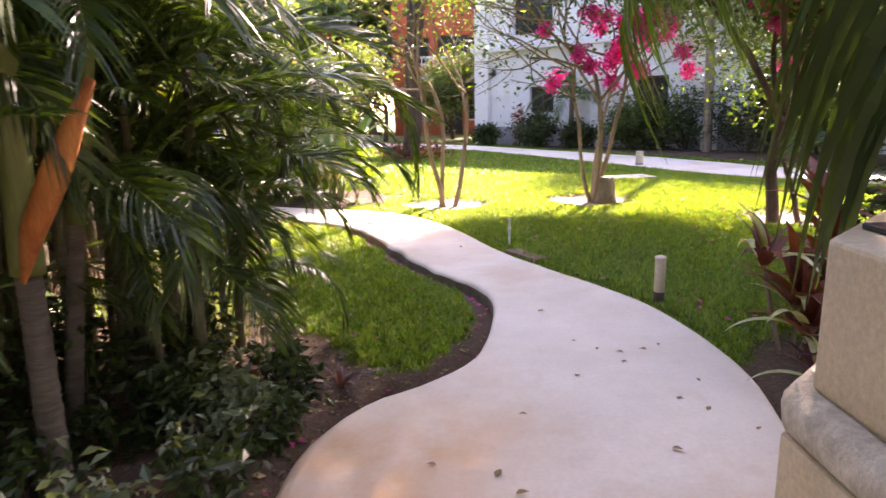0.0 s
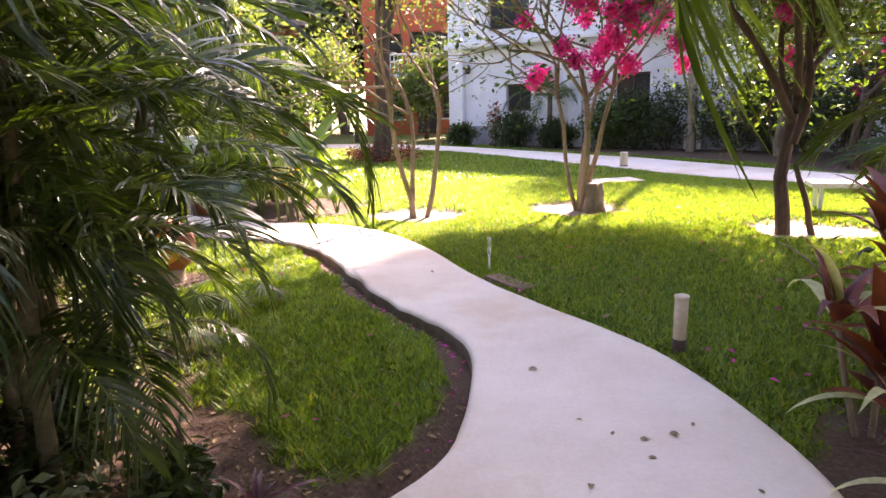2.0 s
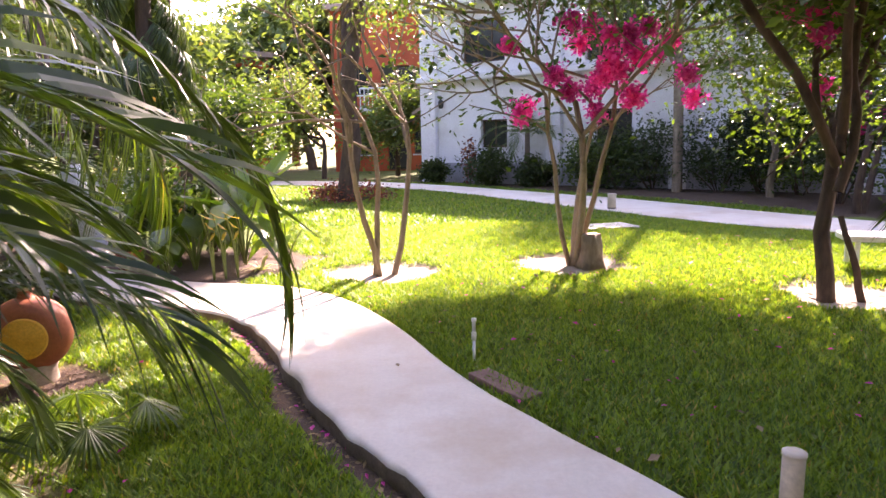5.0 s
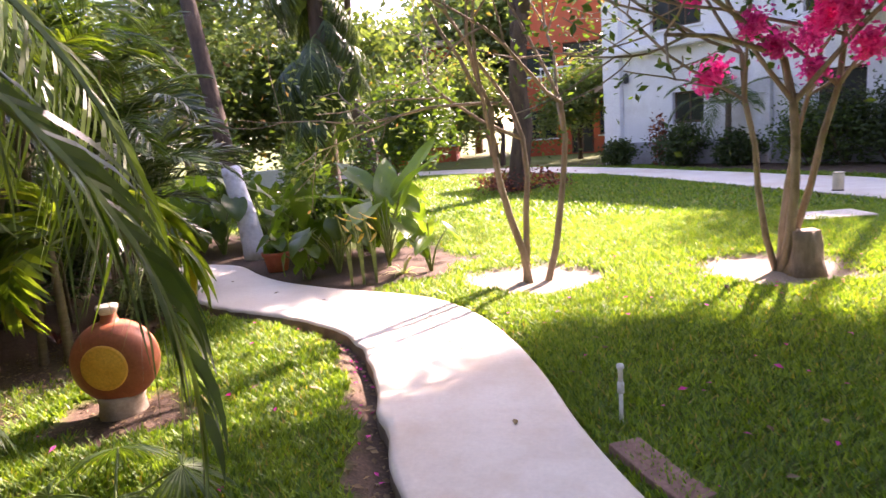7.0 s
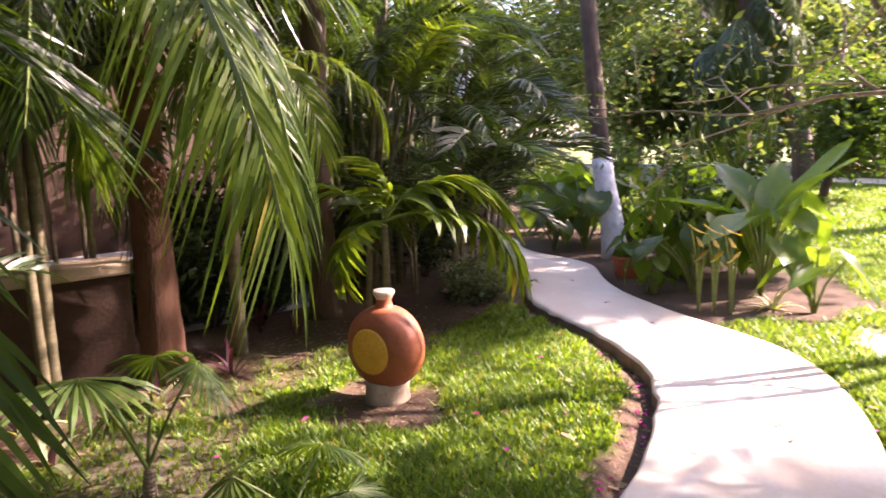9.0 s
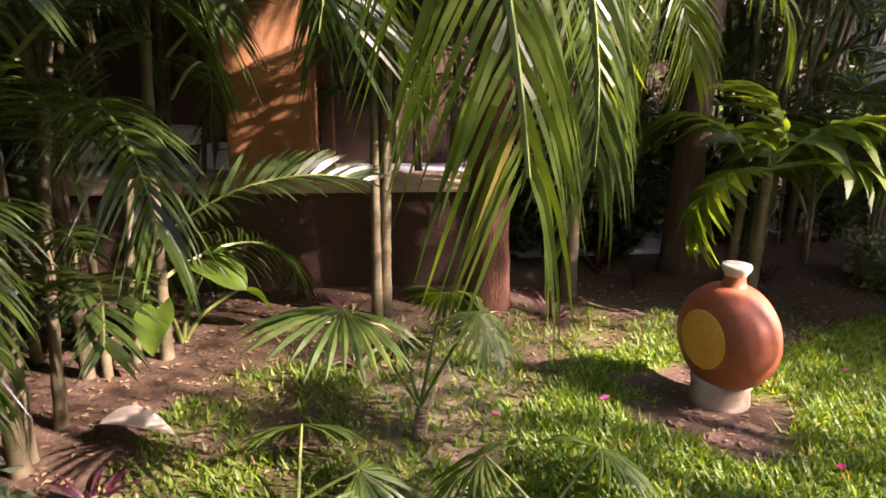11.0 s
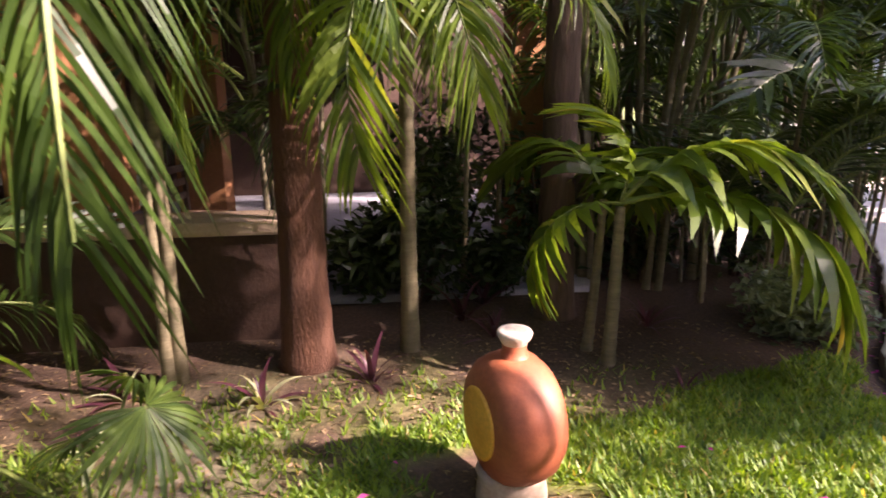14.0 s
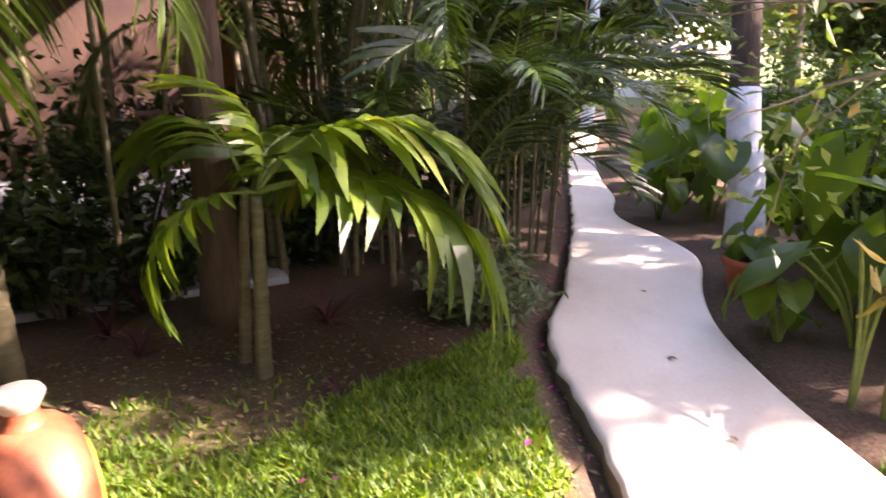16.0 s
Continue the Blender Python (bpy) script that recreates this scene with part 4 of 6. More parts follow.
def tree(at, seed, stems, depth, leaves, leaf_size, leaf_mat, bark, label, name="garden_tree", spread=0.22, flowers=0, flower_at=None, forks=3, aspect=0.5, min_z=0.0, max_z=99.0, canopy=None):
    """stems: (start, direction, length, radius) of each stem, and True for one that does not fork; canopy: (leaves,
    centre x, y, z, half width, half height) of a dense upper crown on its own limbs, mostly above the view and added to
    cast shade.
    """
    t = thing(name, label, "tree", (at[0], at[1], -0.06))
    tips, pieces = [], []
    r = np.random.RandomState(seed)
    for k, (off, d, l, rad, *plain) in enumerate(stems):
        branches(seed * 31 + k, (off[0], off[1], off[2] if len(off) > 2 else -0.05), d, l, rad, 0 if plain or l <= 1 else depth, [] if plain or l <= 1 else tips, pieces, 0.07 if plain else 0.35, forks)
    clumps = []
    if canopy:
        n_top, cx, cy, cz, rx, rz = canopy
        fork = max((q[0][-1] for q in pieces), key=lambda v: 0 if v[2] > cz else v[2])
        for k in range(46):
            v = r.normal(size=3)
            v *= r.uniform(0.45, 1.0) / np.linalg.norm(v)
            clumps.append(np.array([cx + v[0] * rx, cy + v[1] * rx, cz + v[2] * rz]))
            if k < 12:
                c = clumps[-1]
                pieces.append(tube([fork, fork * 0.5 + c * 0.5 + np.array([0, 0, -0.1]), c], [0.03, 0.022, 0.008], 5, False))
    V, F, _ = join(*pieces)
    part("trunk", mesh_of("trunk", V, F, bark, smooth=True), t)
    T = np.array([q for q in tips if min_z < q[2] < max_z])
    if len(T):
        V, F = leaf_cloud(seed, T, spread, leaves, leaf_size, aspect=aspect)
        tagged(part("crown", mesh_of("crown", V, F, leaf_mat), t), kind="stuff")
    if canopy:
        V, F = leaf_cloud(seed + 1, clumps, rx * 0.16, n_top, leaf_size * 1.25, aspect=0.6)
        tagged(part("upper_crown", mesh_of("upper_crown", V, F, leaf_mat), t), kind="stuff")
    spots = list(flower_at or [])
    near = T[np.hypot(T[:, 0], T[:, 1]) < 1.7] if len(T) else T
    for k in range(flowers):
        spots.append(tuple(near[r.randint(len(near))] + r.normal(size=3) * 0.12))
    for k, sp in enumerate(spots):
        n = r.randint(200, 330)
        V, F = leaf_cloud(seed + 100 + k, [(0, 0, 0)], 0.045 + 0.022 * r.rand(), n, 0.055, 0.2, 0.9)
        tagged(part("blossom", mesh_of("blossom", V, F, BRACT), t, m=Matrix.Translation(sp)), kind="stuff")
    return t


def bush(at, seed, size, leaves, leaf_size, mat, label, name="shrub", base=0.0, category="shrub", group="", twigs=7, aspect=0.5):
    """A rounded uneven shrub: twigs from the base and a mass of leaves with gaps."""
    r = np.random.RandomState(seed)
    t = thing(name, label, category, (at[0], at[1], -0.05), 0, group)
    C, pieces = [], []
    for k in range(twigs * 3):
        v = r.normal(size=3)
        v /= np.linalg.norm(v)
        v = v * r.uniform(0.35, 0.95) * np.array(size) / 2
        c = v + np.array([0, 0, base + size[2] / 2])
        C.append(c)
        if k < twigs:
            pieces.append(tube([(c[0] * 0.12, c[1] * 0.12, -0.03), c * np.array([0.6, 0.6, 0.6]), c], [0.02, 0.014, 0.006], 5, False))
    V, F, _ = join(*pieces)
    part("branchwork", mesh_of("branchwork", V, F, BARK_DARK, smooth=True), t)
    V, F = leaf_cloud(seed, C, np.array(size) * 0.11, leaves, leaf_size, aspect=aspect)
    V[:, 2] = np.maximum(V[:, 2], 0.03)
    tagged(part("foliage", mesh_of("foliage", V, F, mat), t), kind="stuff")
    return t


def strap_leaf(name, mat, L=1.0, w=0.05, arch=1.2, lift=1.2, fold=0.25, n=9, shape=0.7):
    """One long leaf along +y, folded along its midrib and bending down."""
    s = np.linspace(0, 1, n)
    a = lift - arch * s**1.4
    P = np.zeros((n, 3))
    P[1:, 1], P[1:, 2] = np.cumsum(np.cos(a[:-1])) * L / (n - 1), np.cumsum(np.sin(a[:-1])) * L / (n - 1)
    wd = w * np.sin(np.pi * np.clip(0.1 + 0.9 * s**shape, 0, 1))
    N = np.stack([np.zeros(n), -np.sin(a), np.cos(a)], 1)
    X = np.array([1.0, 0, 0])
    V = np.vstack([P + X * -wd[:, None] + N * (fold * wd)[:, None], P, P + X * wd[:, None] + N * (fold * wd)[:, None]])
    F = [[k, k + 1, n + k + 1, n + k] for k in range(n - 1)] + [[n + k, n + k + 1, 2 * n + k + 1, 2 * n + k] for k in range(n - 1)]
    return mesh_of(name, V, np.array(F), mat, smooth=True)


def rosette(at, seed, meshes, count, size, label, name, category="plant", stalk=0.0, tilt=(-0.9, 0.35), group="", stalk_mat=None, heads=((0, 0, 0),)):
    """Strap leaves in whorls on one or more short canes."""
    r = np.random.RandomState(seed)
    t = thing(name, label, category, (at[0], at[1], -0.04), r.uniform(0, 360), group)
    for hx, hy, hz in heads:
        z = stalk + hz
        if z > 0.05:
            part("cane", stem_mesh("cane", [(hx * 0.3, hy * 0.3, -0.03), (hx * 0.7, hy * 0.7, z * 0.5), (hx, hy, z)], 0.016, 0.012, stalk_mat or BARK_GREY, 0.1, 7), t)
        for k in range(count):
            m = Matrix.Translation((hx, hy, z - 0.012 * (k % 5))) @ Matrix.Rotation(2.4 * k + r.uniform(-0.3, 0.3), 4, "Z") @ Matrix.Rotation(r.uniform(*tilt), 4, "X") @ Matrix.Scale(r.uniform(*size), 4)
            part("leaf", meshes[r.randint(len(meshes))], t, m=m)
    return t


def fan_mesh(name, seed, mat, segs=26, sweep=4.2, L=0.33):
    """A fan-palm blade: pleated segments spreading from the stalk's end, split towards their tips."""
    r = np.random.RandomState(seed)
    V, F = [], []
    for k in range(segs):
        a = (k + 0.5) / segs * sweep - sweep / 2
        l = L * (0.75 + 0.25 * math.cos(a * 0.75)) * r.uniform(0.93, 1.06)
        h = sweep / segs / 2
        o = len(V)
        dz = r.uniform(-0.02, 0.02)
        for u, ww in ((0.04, 1.0), (0.5, 1.0), (0.75, 0.62), (1.0, 0.05)):
            sag = -0.22 * L * u**2.2 - (0.1 * L * u**2 * abs(math.sin(a)))
            for e in (-1, 0, 1):
                aa = a + e * h * ww
                V.append((math.sin(aa) * l * u, math.cos(aa) * l * u, sag + dz * u + (0.012 * u if e == 0 else 0) * (1 if u < 0.9 else 0)))
        for q in range(3):
            for e in range(2):
                b = o + q * 3 + e
                F.append([b, b + 1, b + 4, b + 3])
    return mesh_of(name, V, np.array(F), mat)


FAN = [fan_mesh("blade", 70 + k, FAN_LEAF, 24 + 3 * k, 3.9 + 0.5 * k) for k in range(3)]


def fan_palm(at, seed, leaves, label, stalk=(0.35, 0.6), scale=1.0, trunk=0.16):
    """leaves: (turn in degrees, stalk's rise in degrees, stalk length, blade scale, blade tip-down in degrees)."""
    r = np.random.RandomState(seed)
    p = thing("fan_palm", label, "palm", (at[0], at[1], -0.05), 0, "young fan palms")
    part("trunk", stem_mesh("trunk", [(0, 0, -0.03), (0.005, 0, trunk * 0.5), (0.0, 0.01, trunk)], 0.032, 0.024, BARK_GREY, 0.2, 9), p)
    for turn, rise, L, sc, down in leaves:
        m = Matrix.Rotation(radians(turn), 4, "Z")
        e = Vector((0, math.cos(radians(rise)) * L, math.sin(radians(rise)) * L))
        st = part("leaf_stalk", stem_mesh("leaf_stalk", [(0, 0, 0), (0, e.y * 0.5, e.z * 0.56), tuple(e)], 0.009, 0.005, STEM_GREEN, 0, 6), p, m=Matrix.Translation((0, 0, trunk)) @ m)
        part("blade", FAN[r.randint(3)], st, m=Matrix.Translation(e) @ Matrix.Rotation(radians(-down), 4, "X") @ Matrix.Scale(sc, 4))
    return p


def heart_mesh(name, seed, mat, L=0.5, w=0.36, cup=0.18, sag=0.5):
    """A large heart-shaped blade with a raised midrib and waved margin; the stalk joins at the origin."""
    r = np.random.RandomState(seed)
    rows, cols = 12, 9
    V = []
    ph = r.uniform(0, 6)
    for i in range(rows):
        u = i / (rows - 1)
        y = -0.22 + 1.22 * u
        half = 0.98 * math.sin(math.pi * min(1, max(0.02, 0.16 + 0.84 * u)))**0.75 if u < 0.98 else 0.015
        for j in range(cols):
            v = j / (cols - 1) * 2 - 1
            x = v * half * w
            notch = -0.1 * (1 - abs(v)) * 0 + (0.26 * max(0, 0.22 - u) * (1 - abs(v)) / 0.22)
            z = cup * abs(v)**1.3 * half * w - sag * L * max(0, y)**2 * 0.5 + 0.018 * math.sin(9 * u + ph + v * 2) * abs(v) + (0.006 if j % 2 else 0)
            V.append((x, (y + notch) * L, z))
    F = [[i * cols + j, i * cols + j + 1, (i + 1) * cols + j + 1, (i + 1) * cols + j] for i in range(rows - 1) for j in range(cols - 1)]
    return mesh_of(name, V, np.array(F), mat, smooth=True)


HEART = [heart_mesh("blade", 80 + k, BIG_LEAF, 0.5, 0.2 + 0.03 * k) for k in range(3)]
HEART_DARK = [heart_mesh("blade", 90 + k, BROAD_LEAF, 0.45, 0.2 + 0.03 * k) for k in range(2)]
PADDLE = [heart_mesh("blade", 95 + k, BIG_LEAF, 0.7, 0.16, 0.3, 0.3) for k in range(2)]


def big_leaf_plant(at, leaves, meshes, label, name="elephant_ear", seed=1, group="", category="plant"):
    """leaves: (turn, rise of the stalk, stalk length, blade scale, tip-down), degrees and metres."""
    r = np.random.RandomState(seed)
    p = thing(name, label, category, (at[0], at[1], at[2] if len(at) > 2 else -0.05), 0, group)
    for turn, rise, L, sc, down in leaves:
        e = Vector((0, math.cos(radians(rise)) * L, math.sin(radians(rise)) * L))
        m = Matrix.Rotation(radians(turn), 4, "Z")
        st = part("leaf_stalk", stem_mesh("leaf_stalk", [(0, 0, -0.02), (0, e.y * 0.35, e.z * 0.55), tuple(e)], 0.014, 0.008, STEM_GREEN, 0, 7), p, m=m)
        part("blade", meshes[r.randint(len(meshes))], st, m=Matrix.Translation(e) @ Matrix.Rotation(radians(-down), 4, "X") @ Matrix.Rotation(r.uniform(-0.3, 0.3), 4, "Y") @ Matrix.Scale(sc, 4))
    return p


def random_leaves(seed, n, stalk=(0.3, 0.7), scale=(0.6, 1.1), rise=(45, 85), down=(10, 70)):
    r = np.random.RandomState(seed)
    return [(137.5 * k + r.uniform(-20, 20), r.uniform(*rise), r.uniform(*stalk), r.uniform(*scale), r.uniform(*down)) for k in range(n)]


# ---- the lawn's trees ----
tree((-0.02, 10.3), 5, [((0.05, -0.02), (-0.22, -0.1, 1), 1.9, 0.045), ((0.0, 0.03), (0.02, 0.1, 1), 1.9, 0.04), ((0.22, 0.1), (0.22, 0.05, 1), 1.9, 0.042)], 3, 2000, 0.08, OLIVE_LEAF, BARK_GREY,
     "slender three-stemmed tree with sparse olive leaves in a sand basin", "slender_tree", 0.16)
# Dense leaves above the blossoms are out of view, added to shade the lawn.
tree((2.47, 10.5), 6, [((0, 0), (-0.03, 0.0, 1), 0.95, 0.07), ((0.01, 0.0), (-0.04, 0.0, 1), 2.1, 0.05), ((0.03, 0.02), (0.06, 0.03, 1), 2.3, 0.038), ((-0.03, 0.02), (-0.1, 0.0, 1), 2.2, 0.034), ((0.0, 0.03), (0.0, 0.06, 1), 2.2, 0.03)], 3, 2600, 0.08, BROAD_LEAF, BARK_GREY,
     "bougainvillea tree with magenta blossoms and twisted pale trunk", "bougainvillea_tree", 0.26, 9,
     [(-0.70, -0.05, 1.88), (-0.59, 0.09, 1.98), (-0.16, -0.29, 2.14), (0.23, -0.09, 1.90), (-0.76, 0.25, 2.74), (0.11, 0.26, 2.75), (-0.37, -0.44, 2.32), (0.19, -0.36, 2.30), (0.26, -0.50, 2.46), (0.63, -0.15, 2.68), (0.51, -0.52, 2.06), (1.41, -0.14, 2.06), (1.18, 0.03, 2.76), (1.26, -0.30, 2.32), (0.65, 0.06, 2.86), (0.19, -0.02, 2.20), (0.35, -0.53, 2.35), (0.87, -0.05, 2.90), (-0.18, -0.32, 2.90), (0.10, -0.18, 2.88), (0.69, -0.29, 2.52), (0.42, 0.07, 2.82)], forks=4, max_z=3.9, canopy=(14000, 0.2, 0.2, 3.95, 1.5, 0.55))
# Unseen high crown added to shade the path; back bough to shade the lawn.
tree((4.38, 8.4), 8, [((0, 0), (0.03, 0.0, 1), 1.8, 0.085), ((0.3, -0.1), (-0.35, 0.1, 0.8), 0.9, 0.05), ((0.02, 0.0, 1.05), (0.5, 0.15, 1), 1.9, 0.05), ((0.0, 0.02, 1.3), (-0.5, -0.15, 1), 2.5, 0.05), ((0.02, 0.0, 1.6), (-0.25, -0.35, 1), 2.2, 0.045), ((0.02, 0.02, 1.4), (0.3, 0.7, 1), 2.4, 0.05)], 3, 34000, 0.1, BROAD_LEAF, BARK_DARK,
     "dark-barked flowering tree with dense leaves and pink blossoms", "flowering_tree", 0.4, 40, forks=4, min_z=1.9, canopy=(26000, 0.1, -0.3, 3.9, 1.9, 0.9))
# Not part of the garden: stands out of view, only to cast shade.
tree((6.7, 5.4), 9, [((0, 0), (-0.5, 0.15, 1), 5.0, 0.16), ((0.1, 0.0), (-0.6, 0.35, 1), 5.4, 0.09), ((0.0, 0.1), (-0.7, -0.05, 1), 5.2, 0.09)], 3, 17000, 0.13, DARK_LEAF, BARK_GREY,
     "unseen tree added to shade the path and lawn", "shade_tree", 0.5, forks=3, min_z=4.2)


def stump():
    s = thing("tree_stump", "cut brown tree stump leaning beside the bougainvillea trunk", "stump", (2.66, 10.36, -0.06))
    V, F = tube([(0, 0, -0.02), (0.005, 0, 0.1), (-0.01, 0, 0.28), (-0.02, 0, 0.42)], [0.19, 0.15, 0.125, 0.11], 16)
    V = V + np.stack([0.018 * np.sin(V[:, 2] * 9 + np.arctan2(V[:, 1], V[:, 0]) * 5)] * 2 + [np.zeros(len(V))], 1) * np.sign(V)
    part("body", mesh_of("body", V, F, BARK_GREY, smooth=True), s)


stump()

# ---- jar, bollards, sprinkler, small fixtures ----
def canteen_jar():
    j = thing("canteen_jar", "round red-brown clay jar with yellow disc faces and white lip", "jar", (-2.25, 7.03, -0.04), 13)
    prof = [(0.0, -0.14), (0.135, -0.141), (0.165, -0.137), (0.205, -0.12), (0.238, -0.085), (0.252, -0.04), (0.256, 0.0), (0.252, 0.04), (0.238, 0.085), (0.205, 0.12), (0.165, 0.137), (0.135, 0.141), (0.0, 0.14)]
    V, F = lathe(prof, 48)
    V = V[:, [0, 2, 1]]
    V[:, 2] += 0.345
    part("body", mesh_of("body", V, F[:, ::-1], TERRACOTTA, smooth=True), j)
    for sgn in (-1, 1):
        V, F = lathe([(0.0, 0.0), (0.125, 0.0), (0.137, 0.004), (0.14, 0.014), (0.125, 0.02), (0.0, 0.021)], 40)
        V = np.stack([V[:, 0], sgn * (V[:, 2] + 0.133), V[:, 1] + 0.345], 1)
        part("face_disc", mesh_of("face_disc", V, F if sgn < 0 else F[:, ::-1], YELLOW_CLAY, smooth=True), j, "ochre yellow disc on the jar's flat face")
    part("neck", lathe_mesh("neck", [(0.09, 0.565), (0.06, 0.585), (0.046, 0.62), (0.047, 0.66)], TERRACOTTA, 32), j)
    part("lip", lathe_mesh("lip", [(0.04, 0.63), (0.05, 0.648), (0.062, 0.668), (0.067, 0.683), (0.062, 0.694), (0.045, 0.692), (0.0, 0.686)], WHITE_CLAY, 32), j, "chalky white rim")
    part("foot", lathe_mesh("foot", [(0.0, -0.03), (0.142, -0.02), (0.14, 0.03), (0.132, 0.09), (0.142, 0.12), (0.13, 0.14), (0.0, 0.142)], FOOT_CLAY, 36), j, "weathered pale clay foot ring")


canteen_jar()


def bollard(at, r, h, sock, label):
    b = thing("bollard", label, "bollard", (*at, -0.05), 0, "path bollards")
    part("post", lathe_mesh("post", [(0.0, sock), (r, sock), (r, h + 0.03), (r * 0.96, h + 0.045), (r * 1.08, h + 0.045), (r * 1.08, h + 0.06), (r * 0.7, h + 0.068), (0.0, h + 0.068)], PVC, 28), b)
    part("socket", lathe_mesh("socket", [(r * 0.9, -0.03), (r * 1.03, -0.02), (r * 1.03, sock + 0.02), (r * 0.98, sock + 0.03)], DARK_SOCKET, 28), b, "dark soiled socket")


bollard((1.67, 4.8), 0.041, 0.34, 0.1, "short cream plastic bollard with dark base at the path's edge")
bollard((4.92, 16.05), 0.09, 0.34, 0.08, "squat cream bollard beside the far walk")


def sprinkler():
    s = thing("sprinkler_riser", "thin white plastic sprinkler riser standing in the lawn", "sprinkler", (0.74, 7.0, -0.04))
    part("riser", lathe_mesh("riser", [(0.0, -0.03), (0.011, -0.03), (0.011, 0.2), (0.0, 0.2)], WHITE_PVC, 12), s)
    part("coupling", lathe_mesh("coupling", [(0.0, 0.18), (0.018, 0.181), (0.018, 0.235), (0.014, 0.24), (0.0, 0.24)], WHITE_PVC, 14), s)
    part("head", lathe_mesh("head", [(0.0, 0.24), (0.012, 0.241), (0.013, 0.31), (0.02, 0.315), (0.018, 0.335), (0.0, 0.34)], WHITE_PVC, 14), s)


sprinkler()
for k, (x, y, a) in enumerate(((0.8, 6.62, 118), (0.93, 6.38, 122))):
    t = tagged(new("paver", box_mesh("paver", (0.28, 0.17, 0.06), BRICK, 0.01, 2)), "worn reddish paver set in turf beside the path", "paver", "pavers")
    t.matrix_basis = pose(x, y, -0.05, 0, 0, a)
lid = tagged(new("inspection_cover", box_mesh("inspection_cover", (0.95, 0.6, 0.05), CONCRETE, 0.01, 2)), "flat pale concrete inspection cover in the lawn", "cover")
lid.matrix_basis = pose(3.95, 13.55, -0.03, 0, 0, 12)


def garden_bench(at, turn):
    """A low white slab bench on two pairs of thin legs."""
    b = thing("garden_bench", "low white slab bench on thin legs beside the lawn", "bench", (*at, -0.05), turn)
    part("seat", box_mesh("seat", (1.5, 0.45, 0.07), STUCCO_WHITE, 0.015, 2, (0, 0, 0.36)), b)
    for sx in (-0.62, 0.62):
        for sy in (-0.16, 0.16):
            part("leg", box_mesh("leg", (0.05, 0.05, 0.36), STUCCO_WHITE, 0.006, 1, (sx, sy, 0)), b)


garden_bench((6.15, 9.45), -20)


def clay_pot(at, r=0.17, h=0.26, label="orange terracotta plant pot beside the path"):
    p = thing("plant_pot", label, "pot", (*at, -0.045), 0, "terracotta pots")
    part("bowl", lathe_mesh("bowl", [(0.0, 0.0), (r * 0.72, 0.0), (r * 0.95, h * 0.8), (r * 0.95, h * 0.84)], POT_CLAY, 28), p)
    part("rim", lathe_mesh("rim", [(r * 0.95, h * 0.8), (r * 1.08, h * 0.82), (r * 1.08, h), (r * 0.96, h), (r * 0.93, h * 0.88)], POT_CLAY, 28), p)
    part("soil", lathe_mesh("soil", [(r * 0.94, h * 0.86), (0.0, h * 0.88)], BROWN_WALL, 20), p, "dark potting soil")


clay_pot((-3.2, 11.12))
big_leaf_plant((-3.2, 11.12, 0.18), random_leaves(3, 8, (0.1, 0.25), (0.3, 0.5)), HEART, "small leafy green plant growing in a terracotta pot", "potted_plant", 3)

# ---- the palms beside the path's near half ----
def sheathed_palm(at, low, high, r0, fronds, seed, sheath):
    """A ringed stem that passes into a long crownshaft, with a dry sheath peeling off it."""
    r = np.random.RandomState(seed)
    p = thing("palm_tree", "ringed grey palm stem with long crownshaft" + (" and peeling orange sheath" if sheath else ""), "palm", (at[0], at[1], -0.05))
    part("trunk", stem_mesh("trunk", [(0, 0, -0.05), tuple(Vector(low) * 0.5), low], r0 * 1.1, r0 * 0.95, PALM_TRUNK, 0.07, 14, r0 * 0.4), p)
    mid = Vector(low).lerp(Vector(high), 0.5)
    part("crownshaft", stem_mesh("crownshaft", [tuple(Vector(low) - Vector((0, 0, 0.02))), tuple(mid), high], r0 * 1.25, r0 * 0.8, CROWNSHAFT, 0, 14), p, "olive green crownshaft")
    if sheath:
        V, F = tube([(0.02, 0.0, 0.93), (0.08, 0.01, 1.12), (0.2, 0.03, 1.35), (0.37, 0.05, 1.68)], [0.012, 0.05, 0.06, 0.02], 10)
        V[:, 1] *= 0.45
        V[:, 1] -= 0.05
        part("dry_sheath", mesh_of("dry_sheath", V, F, DRY_SHEATH, smooth=True), p, "dry orange leaf sheath peeling off")
    for k in range(fronds):
        part("frond", ARCH[k % 4], p, m=Matrix.Translation(high) @ Matrix.Rotation(2.4 * k, 4, "Z") @ Matrix.Rotation(r.uniform(0.0, 0.5), 4, "X") @ Matrix.Scale(r.uniform(1.3, 1.8), 4))


sheathed_palm((-1.62, 2.42), (0.0, 0.02, 0.97), (0.07, 0.05, 3.1), 0.05, 6, 3, True)
sheathed_palm((-1.78, 2.8), (0.14, 0.05, 1.1), (0.5, 0.1, 3.1), 0.038, 6, 4, False)

areca_clump((-2.25, 3.25), 11, 9, 28, (1.3, 2.6), (1.1, 1.6), 0.35, face=0.6)
areca_clump((-2.25, 3.75), 12, 8, 28, (1.2, 2.5), (1.2, 1.9), 0.35, face=0.9)
areca_clump((-2.6, 3.2), 13, 8, 26, (1.6, 3.0), (1.3, 2.0), 0.4, face=0.5)
areca_clump((-1.55, 3.5), 18, 7, 30, (0.7, 2.3), (0.9, 1.3), 0.25, label="dark areca palms crowding the soil bed beside the path", low=0.6, face=-0.2, wild=0.04)
